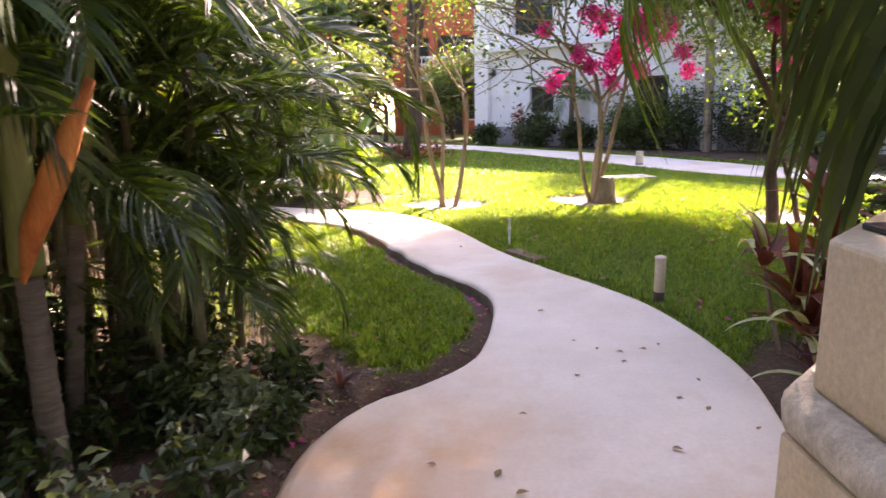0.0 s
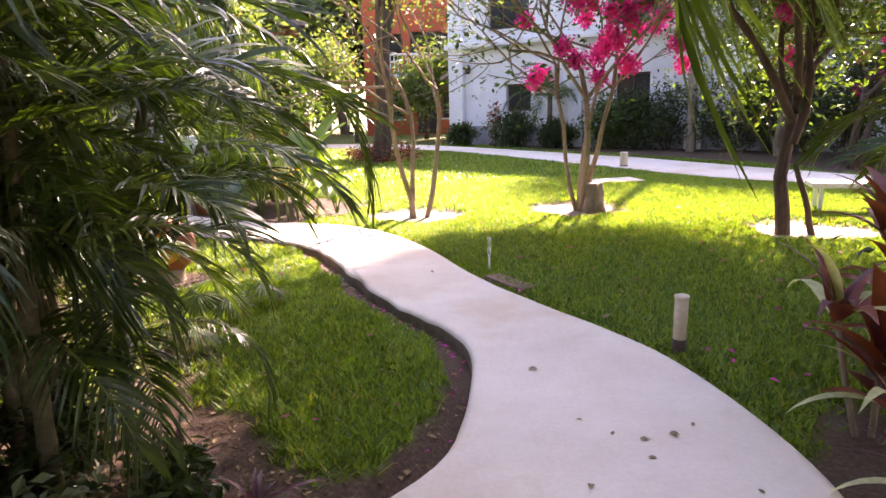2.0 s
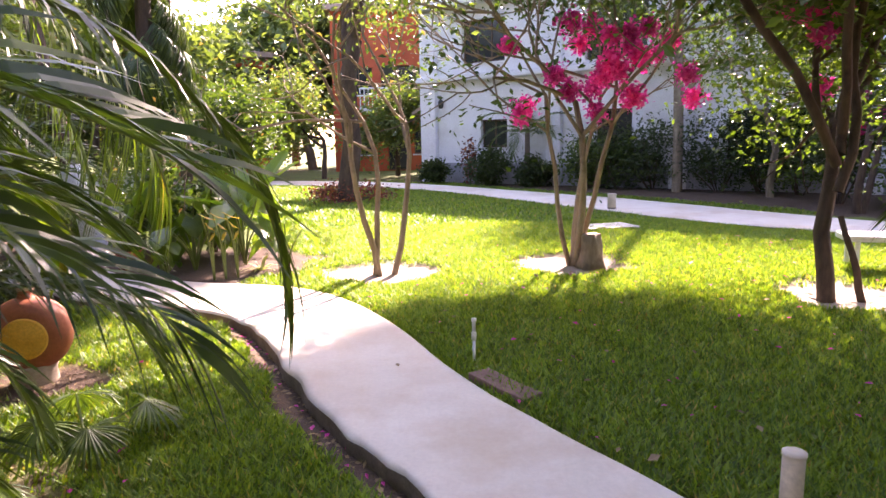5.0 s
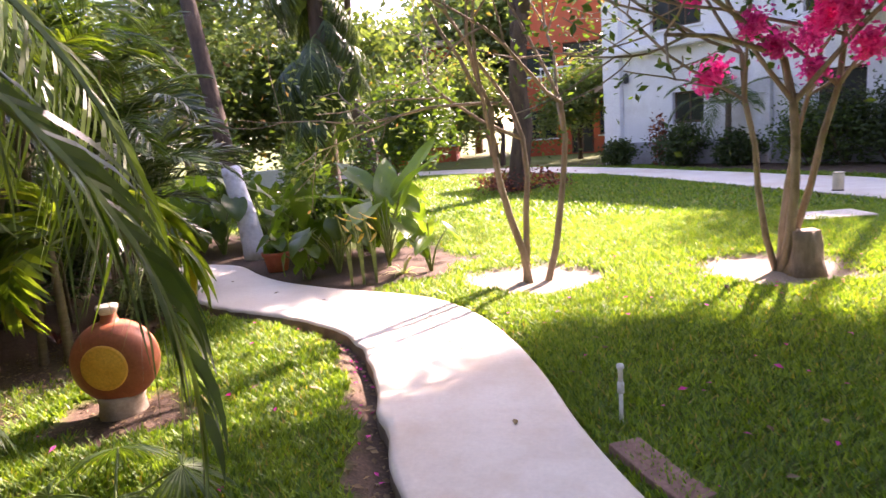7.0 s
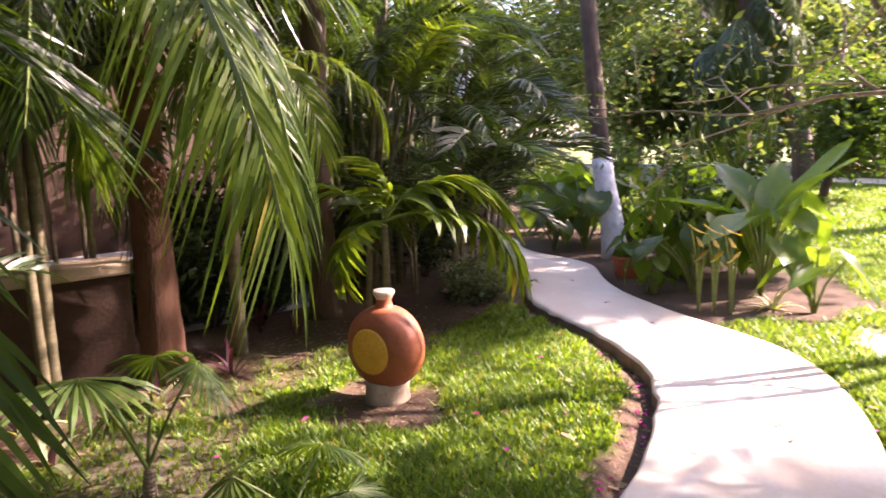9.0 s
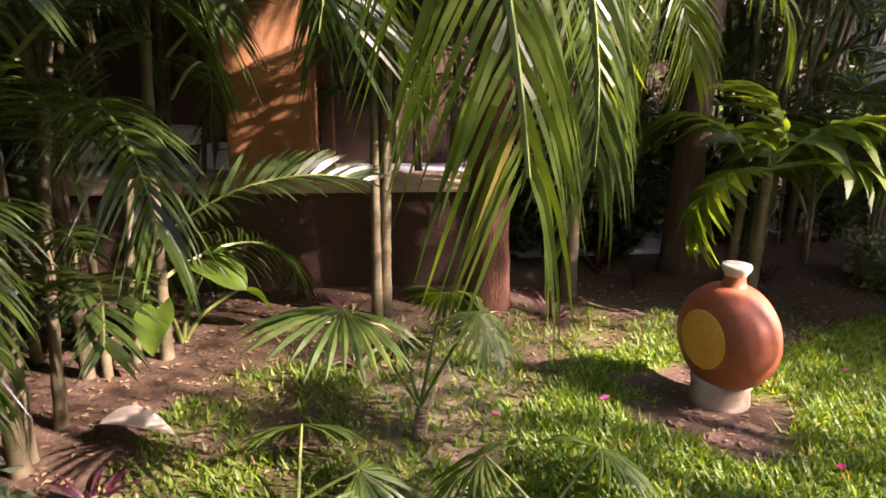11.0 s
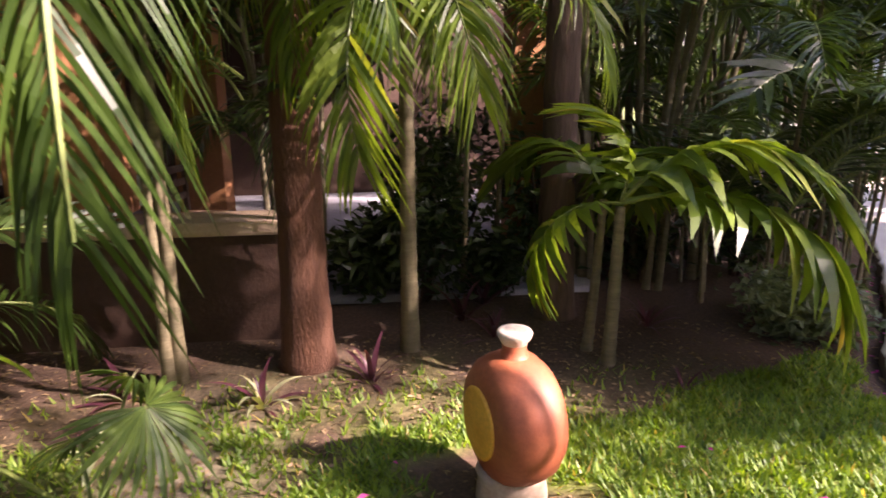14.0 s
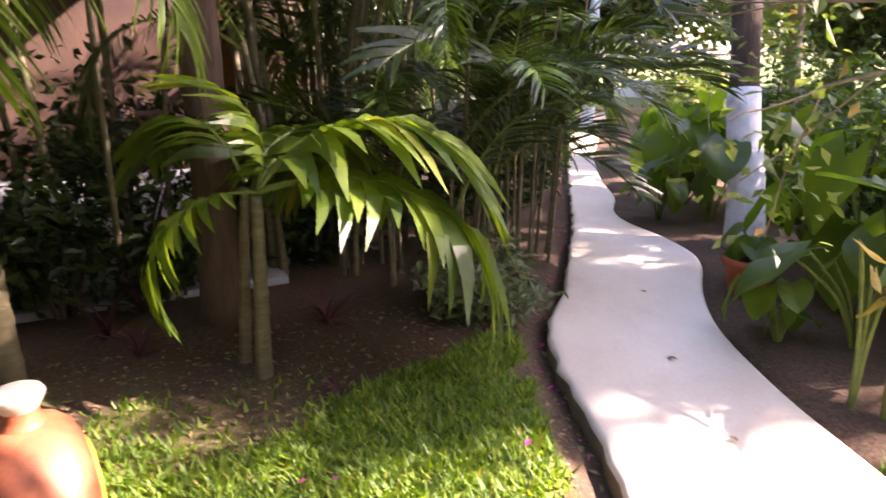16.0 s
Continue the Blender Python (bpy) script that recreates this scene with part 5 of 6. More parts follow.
areca_clump((-1.5, 3.95), 19, 7, 22, (0.5, 1.9), (0.85, 1.2), 0.2, label="dark areca palms at the edge of the small lawn", low=0.6, face=-0.4, wild=0.04)
areca_clump((-2.9, 1.6), 14, 7, 18, (1.6, 3.0), (1.0, 1.4), 0.4)
areca_clump((-3.6, 3.2), 16, 8, 24, (2.0, 3.4), (1.4, 2.1), 0.4, face=0.5)
areca_clump((-3.4, 2.2), 17, 8, 24, (2.0, 3.6), (1.4, 2.1), 0.45, face=0.6)


def hero(parent_at, crown, tips, meshes, label, stem_pts, seed=1, name="areca_palm", r0=0.03):
    """A palm whose leaves reach given places."""
    r = np.random.RandomState(seed)
    p = thing(name, label, "palm", (parent_at[0], parent_at[1], -0.05))
    part("stem", stem_mesh("stem", stem_pts, r0 * 1.2, r0 * 0.8, PALM_STEM, 0.1, 9, r0 * 0.4), p)
    inv = Matrix.Translation((-parent_at[0], -parent_at[1], 0.05))
    for tip, kind, roll in tips:
        me = meshes[kind]
        part("frond", me, p, m=inv @ aim(me, crown, tip, roll))
    return p


hero((-2.0, 4.0), (-1.8, 4.1, 1.85), [((-0.18, 4.82, 0.97), 0, 0.15), ((-1.0, 3.9, 1.1), 3, -0.2), ((-2.1, 5.5, 1.5), 3, 0.1)],
     [SWEEP[0], HANG[1], HANG[0], ARCH[2]], "areca palm with low leaves arching over the lawn and path", [(0, 0, -0.05), (0.08, 0.04, 0.9), (0.2, 0.1, 1.92)], 2)
hero((2.35, 2.75), (2.2, 2.9, 3.0), [((0.8, 2.95, 1.72), 0, 0.5), ((1.4, 3.35, 1.95), 1, 0.1), ((1.32, 2.02, 1.45), 2, 0.0), ((1.6, 2.3, 1.5), 2, 0.3), ((3.3, 3.7, 2.0), 2, 0.0), ((1.0, 1.4, 2.6), 1, 0), ((3.2, 2.2, 2.4), 1, 0)],
     [HANG[1], HANG[2], DEAD[0]], "tall palm with fresh green and withered hanging leaves over the path", [(0, 0, -0.05), (-0.02, 0.05, 1.5), (-0.15, 0.15, 3.05)], 3, "palm_tree", 0.06)

# ---- plants round the jar and before the terrace wall ----
areca_clump((-3.55, 5.45), 21, 2, 9, (2.2, 2.6), (1.4, 2.0), 0.12, HANG + ARCH, "pair of slender pale palm stems with drooping leaves", face=0.2, stem_r=0.03)
hero((-3.45, 5.42), (-3.4, 5.45, 2.35), [((-0.82, 5.6, 1.3), 0, 0.0), ((-1.3, 6.0, 1.25), 1, 0.1), ((-1.8, 5.2, 1.6), 1, -0.1), ((-2.4, 6.6, 1.7), 1, 0.0), ((-2.6, 4.4, 1.7), 1, 0.0)],
     LONG, "slender palm with long leaves drooping towards the path", [(0, 0, -0.05), (0.0, 0.0, 1.2), (0.05, 0.03, 2.4)], 4, "areca_palm", 0.028)
single_palm((-3.62, 6.15), [(0, 0, 0), (0, 0, 1.0), (0.02, 0.0, 2.2), (0.05, 0.05, 3.4)], 0.13, 0.11, 20, (1.7, 2.5), 5, ARCH, BROWN_TRUNK, "stout palm with fibrous red-brown trunk before the terrace", "palm_tree", False, (-0.7, 0.2))
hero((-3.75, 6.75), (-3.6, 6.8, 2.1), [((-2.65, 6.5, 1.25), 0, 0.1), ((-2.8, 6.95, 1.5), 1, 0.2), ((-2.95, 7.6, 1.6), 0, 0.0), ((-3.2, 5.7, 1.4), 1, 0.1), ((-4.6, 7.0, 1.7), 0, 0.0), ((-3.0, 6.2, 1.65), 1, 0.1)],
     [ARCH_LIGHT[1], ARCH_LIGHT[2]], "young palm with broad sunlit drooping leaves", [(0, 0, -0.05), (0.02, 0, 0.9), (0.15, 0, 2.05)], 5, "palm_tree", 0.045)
hero((-3.38, 7.86), (-3.42, 7.9, 0.9), [((-2.85, 8.9, 0.42), 0, 0.0), ((-3.3, 7.4, 0.5), 1, 0.3), ((-4.1, 8.3, 0.75), 0, 0.0), ((-3.45, 7.62, 1.4), 2, 0.0), ((-3.0, 8.85, 0.95), 2, 0.0)],
     BROAD_FROND, "small two-stemmed palm with broad glossy drooping leaves", [(0, 0, -0.05), (-0.01, 0.02, 0.45), (-0.04, 0.04, 0.93)], 6, "dwarf_palm", 0.035)
hero((-3.58, 7.8), (-3.62, 7.88, 0.92), [((-4.4, 8.7, 0.8), 0, 0.0), ((-4.4, 7.5, 1.0), 1, 0.1)],
     BROAD_FROND, "slim companion stem of the dwarf palm", [(0, 0, -0.05), (0.02, 0.03, 0.45), (-0.04, 0.08, 0.94)], 7, "dwarf_palm", 0.028)
single_palm((-4.25, 7.8), [(0, 0, 0), (0.0, 0, 1.0), (0.05, 0.0, 2.4), (0.1, 0.05, 3.8)], 0.12, 0.1, 22, (1.7, 2.5), 8, ARCH, BARK_DARK, "dark-trunked palm at the terrace edge", "palm_tree", False, (-0.6, 0.3))
areca_clump((-4.5, 9.3), 23, 10, 30, (0.9, 2.6), (1.0, 1.6), 0.5, FINE + ARCH[:2], "dense dark clump of thin bamboo-like palms", face=0.0, stem_r=0.014, low=0.5)
areca_clump((-4.55, 10.1), 24, 14, 34, (0.9, 2.6), (0.9, 1.4), 0.35, FINE, "dense dark clump of thin bamboo-like palms beside the path", face=0.3, stem_r=0.012, low=0.6)
areca_clump((-5.3, 9.0), 25, 9, 26, (1.6, 3.2), (1.2, 1.9), 0.5, ARCH, "tall clump of palms behind the bamboo palms")
areca_clump((-4.8, 8.5), 26, 9, 26, (1.4, 3.4), (1.2, 1.9), 0.4, ARCH_LIGHT + ARCH, "tall clump of bright green palms at the terrace edge")
bush((-3.62, 9.25), 31, (1.0, 0.8, 0.55), 1600, 0.075, GREY_LEAF, "low blue-green shrub spilling over the path's edge", "ground_shrub")
PURPLE = [strap_leaf("leaf", PURPLE_LEAF, 1.0, 0.045, 1.3, 1.2), strap_leaf("leaf", PURPLE_LEAF, 1.0, 0.05, 0.9, 1.1)]
RED = [strap_leaf("leaf", RED_LEAF, 1.0, 0.11, 1.2, 1.3), strap_leaf("leaf", RED_LEAF, 1.0, 0.1, 0.8, 1.2)]
STRIPED = [strap_leaf("leaf", PALE_LEAF, 1.0, 0.06, 1.4, 1.2), strap_leaf("leaf", PURPLE_LEAF, 1.0, 0.06, 1.2, 1.2)]
for k, (x, y, s) in enumerate(((-3.35, 6.5, 0.3), (-4.25, 7.15, 0.34), (-3.95, 8.35, 0.3), (-2.98, 8.12, 0.22), (-4.55, 7.35, 0.36), (-3.9, 7.3, 0.28), (-0.6, 3.42, 0.3), (-1.0, 3.7, 0.3), (-1.75, 4.35, 0.25))):
    rosette((x, y), 40 + k, PURPLE, 13, (s * 0.7, s * 1.2), "purple strap-leaved border plant in dark soil", "border_plant", group="purple border plants")
for k, (x, y) in enumerate(((-3.15, 5.95), (-2.75, 5.3), (-3.3, 5.25))):
    rosette((x, y), 60 + k, STRIPED, 14, (0.2, 0.34), "low plant with pale striped and purple leaves", "border_plant", group="striped border plants")

fan_palm((-2.07, 5.57), 1, [(-18, 62, 0.52, 0.95, 45), (-129, 52, 0.76, 1.1, -4), (120, 60, 0.3, 0.6, 40), (50, 68, 0.5, 0.7, 50)], "young fan palm with stiff pleated leaves on thin stalks")
fan_palm((-1.62, 5.1), 2, [(0, 30, 0.25, 0.85, 25), (90, 35, 0.3, 0.85, 30), (-70, 30, 0.25, 0.75, 25)], "young fan palm low in the turf", trunk=0.06)
fan_palm((-1.45, 5.95), 3, [(30, 35, 0.32, 0.85, 30), (-70, 30, 0.35, 0.8, 25), (150, 40, 0.3, 0.8, 30), (-150, 35, 0.3, 0.7, 30)], "young fan palm low in the turf near the jar", trunk=0.06)
big_leaf_plant((-3.2, 4.3), [(-20, 70, 0.55, 0.55, 20), (70, 50, 0.5, 0.5, 40), (-90, 45, 0.5, 0.5, 30), (150, 55, 0.4, 0.5, 40), (20, 40, 0.45, 0.45, 30)], HEART, "young elephant-ear plant with sunlit rounded leaves", "elephant_ear", 4)
husk = tagged(new("fallen_leaf_sheath", strap_leaf("fallen_leaf_sheath", WHITE_CLAY, 0.42, 0.08, 0.5, 0.25, 0.6)), "pale dry fallen palm sheath lying on soil", "debris")
husk.matrix_basis = pose(-2.25, 4.2, 0.0, 0, 0, -25)

# ---- bed of large-leaved plants across the path ----
white_foot = single_palm((-3.95, 12.0), [(0, 0, 0), (-0.12, 0.05, 0.65), (-0.3, 0.1, 1.35), (-0.85, 0.4, 4.2), (-1.2, 0.6, 6.5)], 0.12, 0.1, 14, (1.9, 2.6), 11, ARCH, BARK_DARK, "leaning dark palm trunk with limewashed white base", "palm_tree", False, (-0.6, 0.4), 0.04)
coat = smooth_line([(0, 0, 0), (-0.12, 0.05, 0.65), (-0.3, 0.1, 1.35), (-0.85, 0.4, 4.2), (-1.2, 0.6, 6.5)], 40)[:9]
V, F = tube(coat, 0.138 - 0.001 * np.arange(9) + 0.042 * np.exp(-np.arange(9) / 39 * 14), 16)
part("limewash", mesh_of("limewash", V, F, LIMEWASH, smooth=True), white_foot, "white limewash on the lower trunk")
big_leaf_plant((-1.75, 11.2), [(-60, 76, 0.85, 1.2, -62), (10, 80, 0.85, 1.0, -50), (60, 76, 0.95, 1.05, -40), (110, 70, 0.85, 1.0, -20), (-130, 62, 0.65, 0.9, 30), (170, 70, 0.85, 0.95, 10), (-100, 76, 0.95, 1.0, -45), (30, 70, 0.9, 1.0, 40)], PADDLE, "tall plant with upright bright green paddle leaves", "giant_taro", 6)
big_leaf_plant((-1.15, 10.85), random_leaves(8, 5, (0.4, 0.6), (0.5, 0.7)), PADDLE, "small sunlit large-leaved plant at the bed's edge", "giant_taro", 7)
for k, (x, y, n, s) in enumerate(((-2.3, 10.9, 11, 1.0), (-2.7, 11.5, 12, 1.2), (-3.0, 12.4, 12, 1.3), (-4.7, 12.4, 13, 1.3), (-5.4, 12.8, 14, 1.3), (-6.2, 13.4, 14, 1.3), (-4.5, 13.2, 12, 1.2), (-2.0, 11.9, 11, 1.2), (-2.55, 10.6, 8, 0.5), (-7.2, 14.2, 10, 1.0), (-5.0, 12.05, 9, 0.7))):
    big_leaf_plant((x, y), random_leaves(20 + k, n, (0.35 * s, 0.95 * s), (0.5 * s, 0.95 * s)), HEART if k % 3 else HEART_DARK, "clump of large heart-shaped green leaves in the bed", "elephant_ear", 30 + k, "elephant ears")
for k, (x, y) in enumerate(((-1.78, 10.3), (-1.9, 10.25), (-1.65, 10.35))):
    big_leaf_plant((x, y), [(40 * q, 82, 0.55 + 0.12 * q, 0.001 + 0.3, 150) for q in range(3)], [heart_mesh("blade", 99, YELLOW_LEAF, 0.6, 0.07, 0.3, 0.4)], "drooping yellowed stalks and leaves", "withered_plant", 50 + k)
rosette((-1.45, 10.75), 70, STRIPED[:1], 16, (0.22, 0.34), "low white-striped plant in dark soil", "border_plant", group="striped border plants")
for k, (x, y) in enumerate(((-3.0, 11.75), (-3.4, 12.6), (-2.4, 12.3), (-5.0, 13.6))):
    bush((x, y), 75 + k, (0.8, 0.8, 1.5), 900, 0.1, BROAD_LEAF, "leafy green shrub in the planting bed", "garden_shrub", 0.1, group="bed shrubs")

# ---- red and striped plants by the pier ----
rosette((2.15, 3.75), 81, RED + STRIPED, 15, (0.4, 0.6), "red and orange cordyline with pale striped lower leaves", "cordyline", heads=((0, 0, 0.35), (0.15, 0.15, 0.6), (-0.12, 0.1, 0.2)), group="cordylines")
rosette((2.6, 4.2), 82, RED, 15, (0.4, 0.62), "dark red cordyline with broad leaves", "cordyline", heads=((0, 0, 0.5), (0.2, -0.1, 0.75), (-0.15, 0.1, 0.3)), group="cordylines")
rosette((2.75, 3.5), 83, RED, 14, (0.4, 0.6), "dark red cordyline with broad leaves", "cordyline", heads=((0, 0, 0.7), (0.2, 0.1, 0.4)), group="cordylines")
rosette((2.0, 3.2), 84, PURPLE + STRIPED, 14, (0.3, 0.45), "purple striped plant beside the pier", "border_plant", heads=((0, 0, 0.1), (0.15, 0.0, 0.2)), group="striped border plants")
bush((3.3, 4.4), 85, (1.2, 1.2, 1.2), 1500, 0.09, DARK_LEAF, "dark leafy shrub behind the cordylines", "garden_shrub", 0.05)
areca_clump((4.3, 5.2), 86, 6, 20, (0.6, 1.6), (1.1, 1.6), 0.35, ARCH, "spreading dark palm clump at the lawn's edge", low=0.4)

# ---- far planting ----
# High crown lies out of view, placed by the shade it casts nearby.
tree((8.4, 20.5), 91, [((0, 0), (0.0, 0, 1), 9.2, 0.17, True), ((0, 0, 2.6), (0.7, -0.2, 1), 1.7, 0.06), ((0, 0, 3.0), (-0.7, -0.4, 1), 1.7, 0.06)], 3, 5200, 0.15, DARK_LEAF, BARK_GREY, "tall grey-trunked shade tree before the white building", "shade_tree", 0.4, canopy=(12000, 0.0, 0.0, 11.3, 2.0, 1.0))
tree((9.8, 18.2), 92, [((0, 0), (-0.05, 0, 1), 2.2, 0.1)], 3, 3600, 0.13, BROAD_LEAF, BARK_GREY, "leafy shade tree before the white building", "shade_tree", 0.4)
tree((9.4, 14.6), 93, [((0, 0), (-0.1, 0, 1), 1.6, 0.09), ((0.1, 0), (0.2, 0, 1), 1.7, 0.08)], 3, 5200, 0.11, DARK_LEAF, BARK_DARK, "dense flowering tree beside the far walk", "flowering_tree", 0.35, 16)
tree((12.6, 13.0), 94, [((0, 0), (0.0, 0.1, 1), 2.2, 0.12)], 3, 6000, 0.16, DARK_LEAF, BARK_DARK, "dark shade tree beside the far walk", "shade_tree", 0.5)
# Its offset upper crown is unseen, added to dapple the path with shade.
tree((-0.95, 19.6), 95, [((0, 0), (0.02, 0, 1), 4.2, 0.3)], 3, 9000, 0.2, OLIVE_LEAF, BARK_DARK, "large tree with thick trunk in a planted ring", "shade_tree", 0.7, canopy=(2300, 1.6, -2.1, 6.5, 1.7, 0.8))
bush((-0.95, 19.6), 96, (2.2, 2.0, 0.6), 1600, 0.1, RED_LEAF, "ring of low reddish plants round the large tree", "ground_shrub")
tree((-4.9, 22.3), 97, [((0, 0), (0, 0, 1), 1.3, 0.12)], 3, 9000, 0.18, BROAD_LEAF, BARK_DARK, "round dense dark green tree on the lawn", "round_tree", 0.42, forks=4)
tree((-7.0, 27.0), 98, [((0, 0), (0.05, 0, 1), 5.0, 0.35)], 3, 9000, 0.26, GREY_LEAF, BARK_DARK, "tall tree draped with hanging grey-green foliage", "shade_tree", 0.8)
tree((-12.5, 24.0), 99, [((0, 0), (-0.05, 0, 1), 4.0, 0.25)], 3, 8000, 0.24, OLIVE_LEAF, BARK_GREY, "tall olive-leaved tree beyond the lawn", "shade_tree", 0.8)
tree((-12.5, 17.0), 101, [((0, 0), (-0.05, 0, 1), 3.4, 0.15)], 3, 7000, 0.2, OLIVE_LEAF, LIMEWASH, "tree with limewashed trunk beside the path", "shade_tree", 0.6)
for k, (x, y, s, mt) in enumerate(((1.9, 26.4, 0.9, DARK_LEAF), (3.6, 25.0, 1.3, DARK_LEAF), (5.0, 23.9, 1.1, DARK_LEAF), (6.6, 22.6, 1.9, BROAD_LEAF), (8.1, 21.5, 2.2, DARK_LEAF), (9.5, 20.2, 2.3, DARK_LEAF), (11.0, 18.8, 2.4, BROAD_LEAF), (10.3, 16.4, 2.0, DARK_LEAF), (11.4, 14.8, 2.2, BROAD_LEAF), (12.6, 12.0, 2.0, DARK_LEAF), (10.8, 12.8, 1.5, BROAD_LEAF), (7.3, 22.2, 2.1, DARK_LEAF), (10.3, 19.4, 2.4, DARK_LEAF))):
    bush((x, y), 110 + k, (s * 1.25, s * 1.1, s), 2400, 0.13, mt, "clipped dark green shrub against the building" if k < 3 else "leafy shrub in the bed before the building", "hedge_shrub", group="shrubs before the building")
single_palm((4.8, 24.0), [(0, 0, 0), (0, 0, 0.8), (0.0, 0.0, 1.8)], 0.1, 0.08, 14, (1.5, 2.1), 120, ARCH, PALM_TRUNK, "short palm before the white building", "palm_tree", False, (-0.7, 0.3))

# ---- woods that close the garden all round ----
far_tree = tree((-18.0, 34.0), 201, [((0, 0), (0, 0, 1), 3.2, 0.25)], 3, 6000, 0.42, OLIVE_LEAF, BARK_DARK, "tall leafy tree at the garden's edge", "boundary_tree", 1.0)
dark_tree = tree((-17.0, 20.0), 202, [((0, 0), (0, 0, 1), 2.6, 0.25)], 3, 6000, 0.4, DARK_LEAF, BARK_DARK, "dense dark tree at the garden's edge", "boundary_tree", 0.9)
for k, (x, y, sc) in enumerate(((-2.6, 31.0, 0.55), (0.6, 32.2, 0.5), (-20, 24, 0.6), (-10.8, 28.5, 0.7), (-14.5, 43, 1.2), (-6, 47, 1.2), (3, 49, 1.3), (-26, 16, 1.1))):
    copy_thing(far_tree, pose(x, y, -0.06, 0, 0, 67 * k) @ Matrix.Scale(sc, 4))
# Trees behind the start are unseen, added to block sky light on the palms.
for k, (x, y, sc) in enumerate(((-18, 9, 1.0), (-19, 2, 1.0), (-14, -6, 1.0), (-6, -8, 1.0), (4, -9, 1.0), (12, -6, 1.1), (16, 2, 1.0), (-7.5, 0.0, 0.8), (-16, 14, 0.9), (20, 9, 1.0), (-4.5, -4.5, 1.2), (-0.5, -5.5, 1.3), (3.5, -4.5, 1.2), (7.5, -2.5, 1.3), (-8.5, -3.5, 1.2), (9.5, 1.5, 1.2), (1.5, -10, 1.9), (-5, -11, 1.9), (8, -9, 1.9), (5.8, 0.8, 0.9))):
    copy_thing(dark_tree, pose(x, y, -0.06, 0, 0, 51 * k) @ Matrix.Scale(sc, 4))
for k, (x, y, s2) in enumerate(((-8.5, 16.2, 1.3), (-10.2, 17.8, 1.5), (-12.0, 19.6, 1.5), (-7.8, 15.2, 1.1), (-10.0, 14.2, 1.5), (-12.0, 15.4, 1.6), (-14.0, 17.0, 1.8), (-8.6, 12.9, 1.3), (-15.5, 24.4, 1.6), (-9.0, 24.8, 1.4), (-12.0, 24.6, 1.2))):
    bush((x, y), 290 + k, (s2, s2, s2 * 1.1), 1000, 0.13, (OLIVE_LEAF, BROAD_LEAF, BIG_LEAF)[k % 3], "sunlit leafy shrub beside the far end of the path", "garden_shrub", 0.0, group="shrubs along the path")
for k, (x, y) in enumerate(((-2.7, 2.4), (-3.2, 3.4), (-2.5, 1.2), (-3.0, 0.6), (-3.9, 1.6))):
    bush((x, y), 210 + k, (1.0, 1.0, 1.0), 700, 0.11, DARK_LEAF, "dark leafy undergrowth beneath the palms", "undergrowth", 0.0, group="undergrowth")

thicket_tree = tree((-11.5, 31.0), 203, [((0, 0), (0, 0, 1), 1.8, 0.2)], 3, 9000, 0.3, OLIVE_LEAF, BARK_GREY, "leafy olive-green tree filling the garden's far edge", "boundary_tree", 0.8, canopy=(5000, 0.0, 0.0, 4.2, 2.4, 1.8))
for k, (x, y, sc) in enumerate(((-15.0, 30.0, 1.0), (-8.2, 33.0, 1.1), (-13.0, 35.0, 1.3), (-21.0, 20.5, 1.0), (-19.0, 15.5, 0.9), (-4.2, 41.0, 1.6), (6.5, 36.0, 1.4), (-20.0, 38.0, 1.5))):
    copy_thing(thicket_tree, pose(x, y, -0.06, 0, 0, 83 * k) @ Matrix.Scale(sc, 4))

# ---- dense palms between the terrace and the path ----
for k, (x, y, st, fr, h0, h1) in enumerate(((-5.6, 9.9, 9, 26, 1.0, 3.2), (-6.4, 9.2, 9, 26, 1.4, 3.6), (-6.6, 10.6, 9, 26, 1.0, 3.4), (-7.6, 9.8, 8, 24, 1.4, 3.8), (-5.1, 7.2, 5, 20, 2.2, 3.6), (-5.4, 6.0, 5, 20, 2.0, 3.4), (-8.6, 10.4, 8, 24, 1.2, 3.4), (-4.9, 3.6, 5, 20, 2.0, 3.2))):
    areca_clump((x, y), 230 + k, st, fr, (h0, h1), (1.1, 1.8), 0.5, FINE + ARCH, "dense dark clump of palms behind the garden bed", stem_r=0.02, low=0.5, group="background palms")
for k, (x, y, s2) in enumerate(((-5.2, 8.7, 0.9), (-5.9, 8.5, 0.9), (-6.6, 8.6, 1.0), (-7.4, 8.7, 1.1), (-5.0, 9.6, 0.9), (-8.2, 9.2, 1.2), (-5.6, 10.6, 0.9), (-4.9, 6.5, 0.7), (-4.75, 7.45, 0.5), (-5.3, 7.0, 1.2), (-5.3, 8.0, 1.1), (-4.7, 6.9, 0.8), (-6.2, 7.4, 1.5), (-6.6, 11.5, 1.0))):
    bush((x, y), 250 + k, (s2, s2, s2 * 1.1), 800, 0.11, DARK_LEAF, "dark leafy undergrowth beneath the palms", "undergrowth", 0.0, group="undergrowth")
for k, (x, y, s2) in enumerate(((-1.1, 2.75, 0.45), (-0.95, 2.3, 0.4), (-1.4, 3.4, 0.5), (-1.25, 2.0, 0.5), (-1.7, 2.3, 0.6), (-0.85, 3.2, 0.35), (-1.55, 4.0, 0.45), (-1.0, 1.4, 0.5), (-1.0, 3.5, 0.4), (-1.2, 3.15, 0.45), (-0.85, 2.75, 0.35), (-1.5, 2.75, 0.5), (-0.95, 3.05, 0.3))):
    bush((x, y), 270 + k, (s2, s2, s2 * 0.7), 260, 0.07, DARK_LEAF if k % 3 else GREY_LEAF, "low dark ground plant in the soil bed", "ground_plant", 0.0, group="ground plants", twigs=5)

